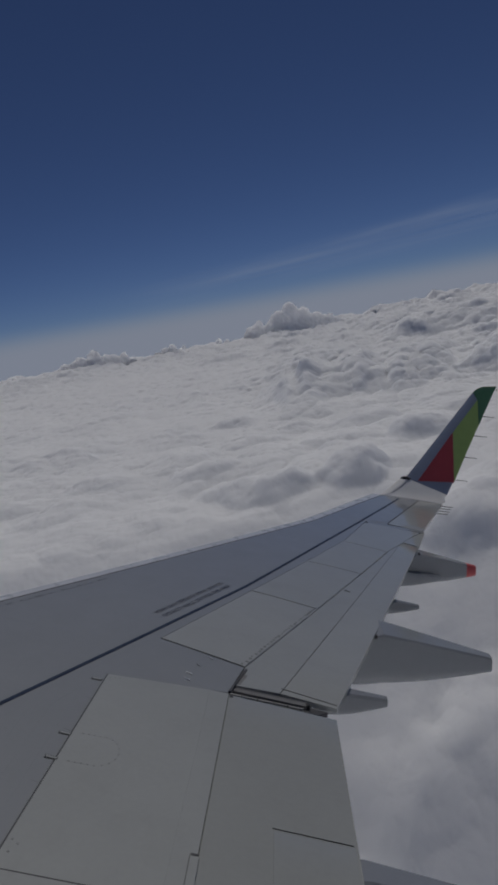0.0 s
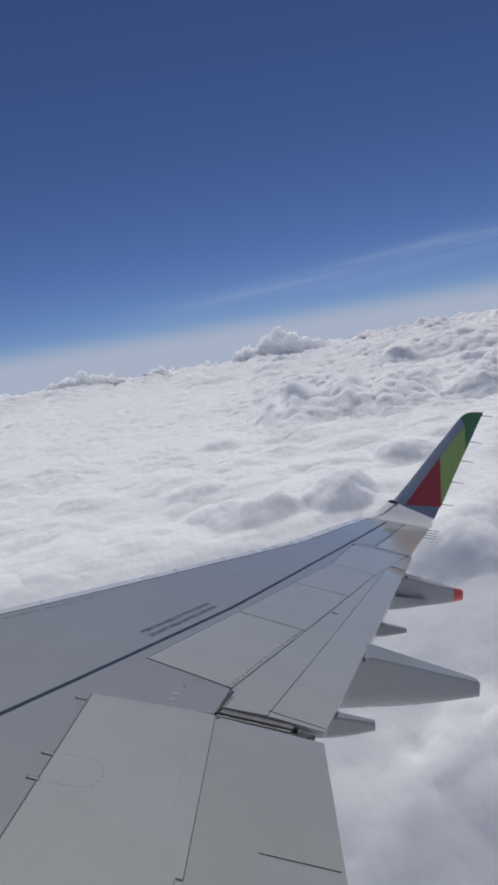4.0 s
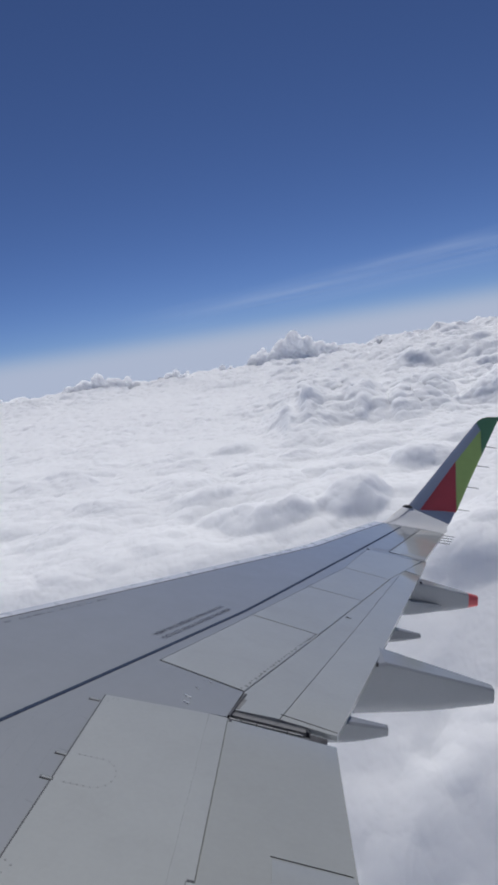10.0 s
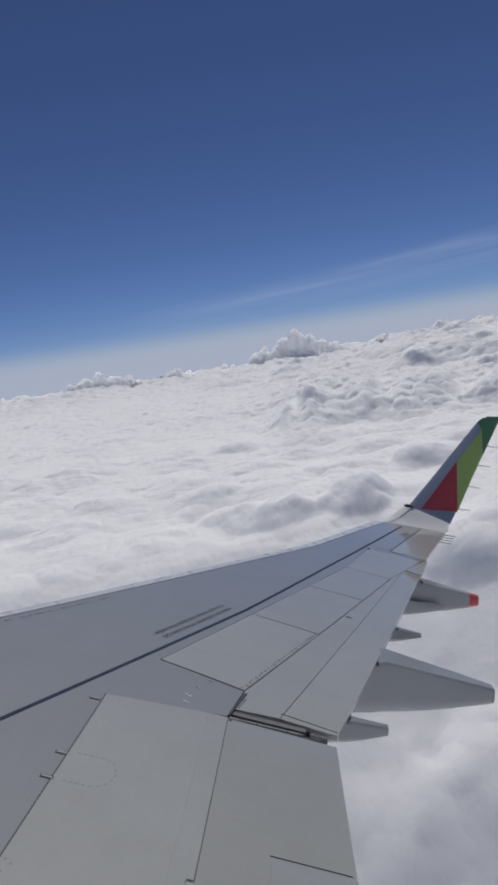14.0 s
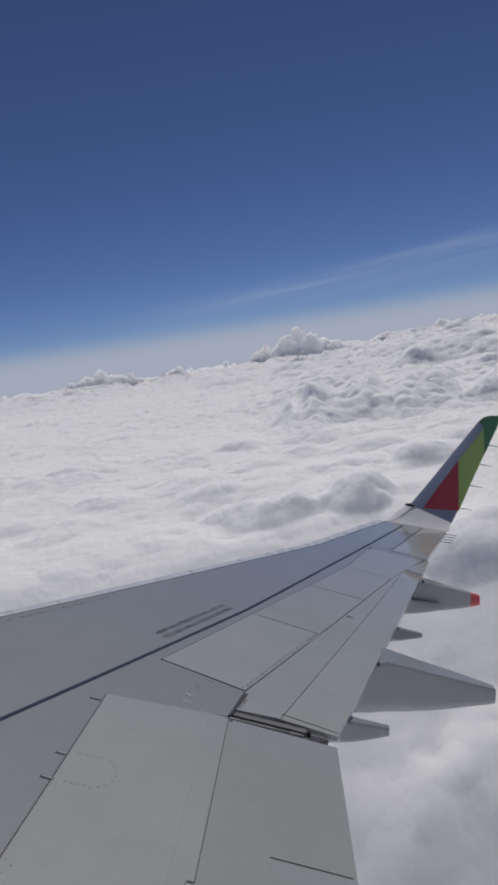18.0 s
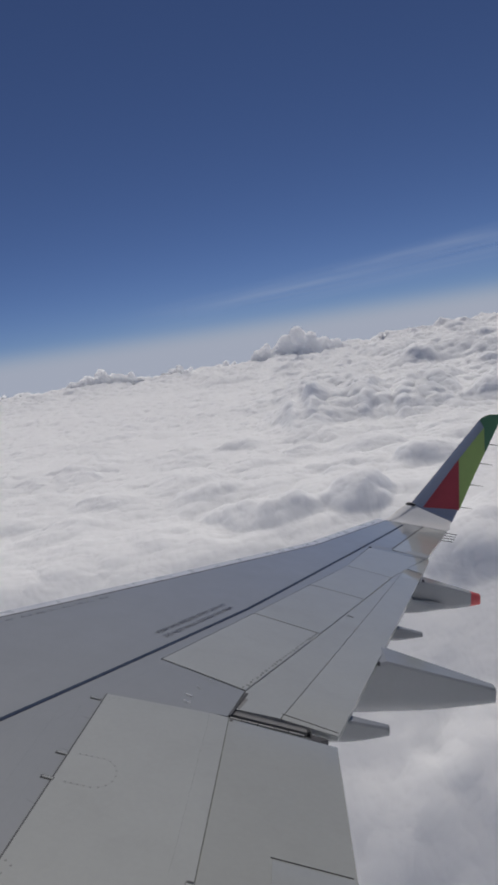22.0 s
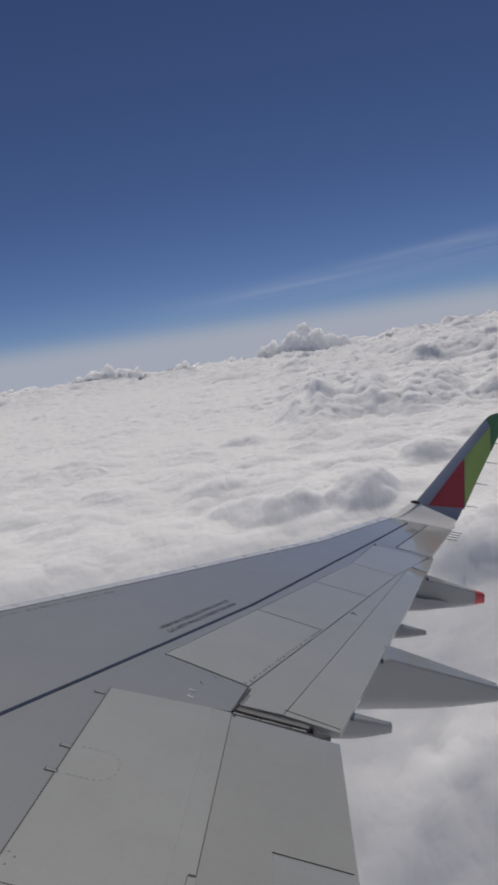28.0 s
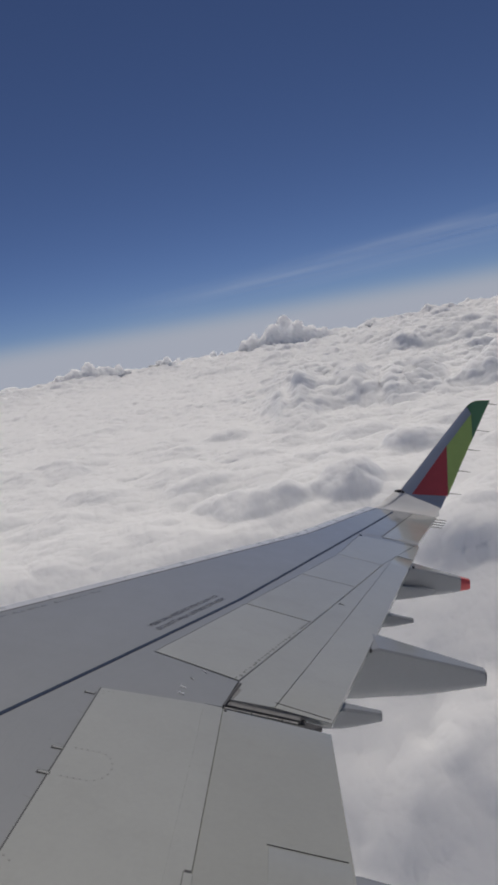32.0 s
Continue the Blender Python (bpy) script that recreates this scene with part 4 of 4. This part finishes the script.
LOW = "low white cumulus heap on the horizon"
for a, d, top, width, count, seed, label in (
        (5.0, 4300, 26, 640, 240, 3, "white cauliflower cumulus tower on the horizon"), (-11.4, 4300, -44, 600, 170, 5, LOW), (-5.0, 4320, -84, 360, 80, 11, LOW),
        (-1.2, 4340, -100, 300, 50, 19, LOW), (11.9, 4340, -80, 380, 60, 7, LOW), (-18.4, 4320, -94, 420, 60, 20, LOW),
        (18.4, 4250, -70, 700, 90, 6, "broad white cumulus heap on the horizon")):
    cumulus(a, d, -215, top, width, seed, label, count, 0.165)


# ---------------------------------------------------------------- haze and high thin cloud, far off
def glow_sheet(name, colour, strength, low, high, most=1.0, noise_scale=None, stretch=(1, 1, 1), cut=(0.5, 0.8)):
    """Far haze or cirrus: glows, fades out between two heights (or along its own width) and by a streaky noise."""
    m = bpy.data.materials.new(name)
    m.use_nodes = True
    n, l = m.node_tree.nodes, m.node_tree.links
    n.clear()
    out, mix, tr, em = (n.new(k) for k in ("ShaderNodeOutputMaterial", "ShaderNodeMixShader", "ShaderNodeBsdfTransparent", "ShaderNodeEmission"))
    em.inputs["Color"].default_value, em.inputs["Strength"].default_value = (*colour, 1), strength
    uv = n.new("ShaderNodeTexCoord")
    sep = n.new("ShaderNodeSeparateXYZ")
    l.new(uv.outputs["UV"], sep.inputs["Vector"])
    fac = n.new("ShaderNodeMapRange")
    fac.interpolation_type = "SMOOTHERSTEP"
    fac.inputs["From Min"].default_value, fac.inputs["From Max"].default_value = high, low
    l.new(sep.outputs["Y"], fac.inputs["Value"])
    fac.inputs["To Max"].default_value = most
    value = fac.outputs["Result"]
    if noise_scale:
        for axis, edge in (("Y", 0.5), ("X", 0.25)):
            for flip in (0, 1):
                rise, both = n.new("ShaderNodeMapRange"), n.new("ShaderNodeMath")
                rise.interpolation_type = "SMOOTHERSTEP"
                rise.inputs["From Min"].default_value, rise.inputs["From Max"].default_value = (1, 1 - edge) if flip else (0, edge)
                both.operation = "MULTIPLY"
                l.new(sep.outputs[axis], rise.inputs["Value"])
                l.new(value, both.inputs[0])
                l.new(rise.outputs["Result"], both.inputs[1])
                value = both.outputs[0]
    if noise_scale:
        mp, tx, rg, ml = (n.new(k) for k in ("ShaderNodeMapping", "ShaderNodeTexNoise", "ShaderNodeMapRange", "ShaderNodeMath"))
        mp.inputs["Scale"].default_value = stretch
        tx.inputs["Scale"].default_value, tx.inputs["Detail"].default_value = noise_scale, 6
        rg.inputs["From Min"].default_value, rg.inputs["From Max"].default_value = cut
        ml.operation = "MULTIPLY"
        l.new(uv.outputs["UV"], mp.inputs["Vector"])
        l.new(mp.outputs["Vector"], tx.inputs["Vector"])
        l.new(tx.outputs["Fac"], rg.inputs["Value"])
        l.new(rg.outputs["Result"], ml.inputs[0])
        l.new(value, ml.inputs[1])
        value = ml.outputs[0]
    l.new(value, mix.inputs["Fac"])
    l.new(tr.outputs[0], mix.inputs[1])
    l.new(em.outputs[0], mix.inputs[2])
    l.new(mix.outputs[0], out.inputs["Surface"])
    return m


def far_band(name, radius, az0, az1, lower, upper, mat, label, n=48):
    """A sheet round the horizon between two height lines (functions of 0..1 along it)."""
    me = bpy.data.meshes.new(name)
    v, f, uvs = [], [], []
    rows = 6
    for k in range(n + 1):
        t = k / n
        a = radians(az0 + (az1 - az0) * t)
        for j in range(rows + 1):
            s = j / rows
            v.append((radius * math.sin(a), radius * math.cos(a), lower(t) * (1 - s) + upper(t) * s))
            uvs.append((t, s))
    for k, j in product(range(n), range(rows)):
        i = k * (rows + 1) + j
        f.append((i, i + rows + 1, i + rows + 2, i + 1))
    me.from_pydata(v, [], f)
    layer = me.uv_layers.new()
    for loop in me.loops:
        layer.data[loop.index].uv = uvs[loop.vertex_index]
    me.shade_smooth()
    me.materials.append(mat)
    ob = new(name, me)
    ob.visible_shadow = False
    return tagged(ob, label, "sky", kind="structure")


# Horizon haze painted as an emissive band behind the clouds.
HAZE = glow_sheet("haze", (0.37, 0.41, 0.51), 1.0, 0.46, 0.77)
far_band("backdrop_haze", 4950, -180, 180, lambda t: -420, lambda t: 400, HAZE, "glowing sheet painted as pale grey-blue horizon haze", 96)

# The cirrus sheets glow too, in place of sunlight scattered in thin cloud.
CIRRUS = glow_sheet("cirrus", (0.34, 0.41, 0.56), 1.0, 3.0, 4.0, 0.42, 2.2, (1.6, 1.1, 1), (0.3, 0.9))
far_band("backdrop_cirrus", 4930, -4, 30, lambda t: 190 + 260 * t - 40 * t * t, lambda t: 330 + 330 * t - 60 * t * t, CIRRUS, "faint streak of high thin cloud")
VEIL = glow_sheet("cirrus_veil", (0.34, 0.41, 0.56), 1.0, 3.0, 4.0, 0.30, 3.1, (0.8, 3.2, 1), (0.32, 0.85))
far_band("backdrop_cirrus_veil", 4940, -12, 34, lambda t: 60 + 190 * t, lambda t: 330 + 330 * t, VEIL, "very faint veil of high thin cloud")
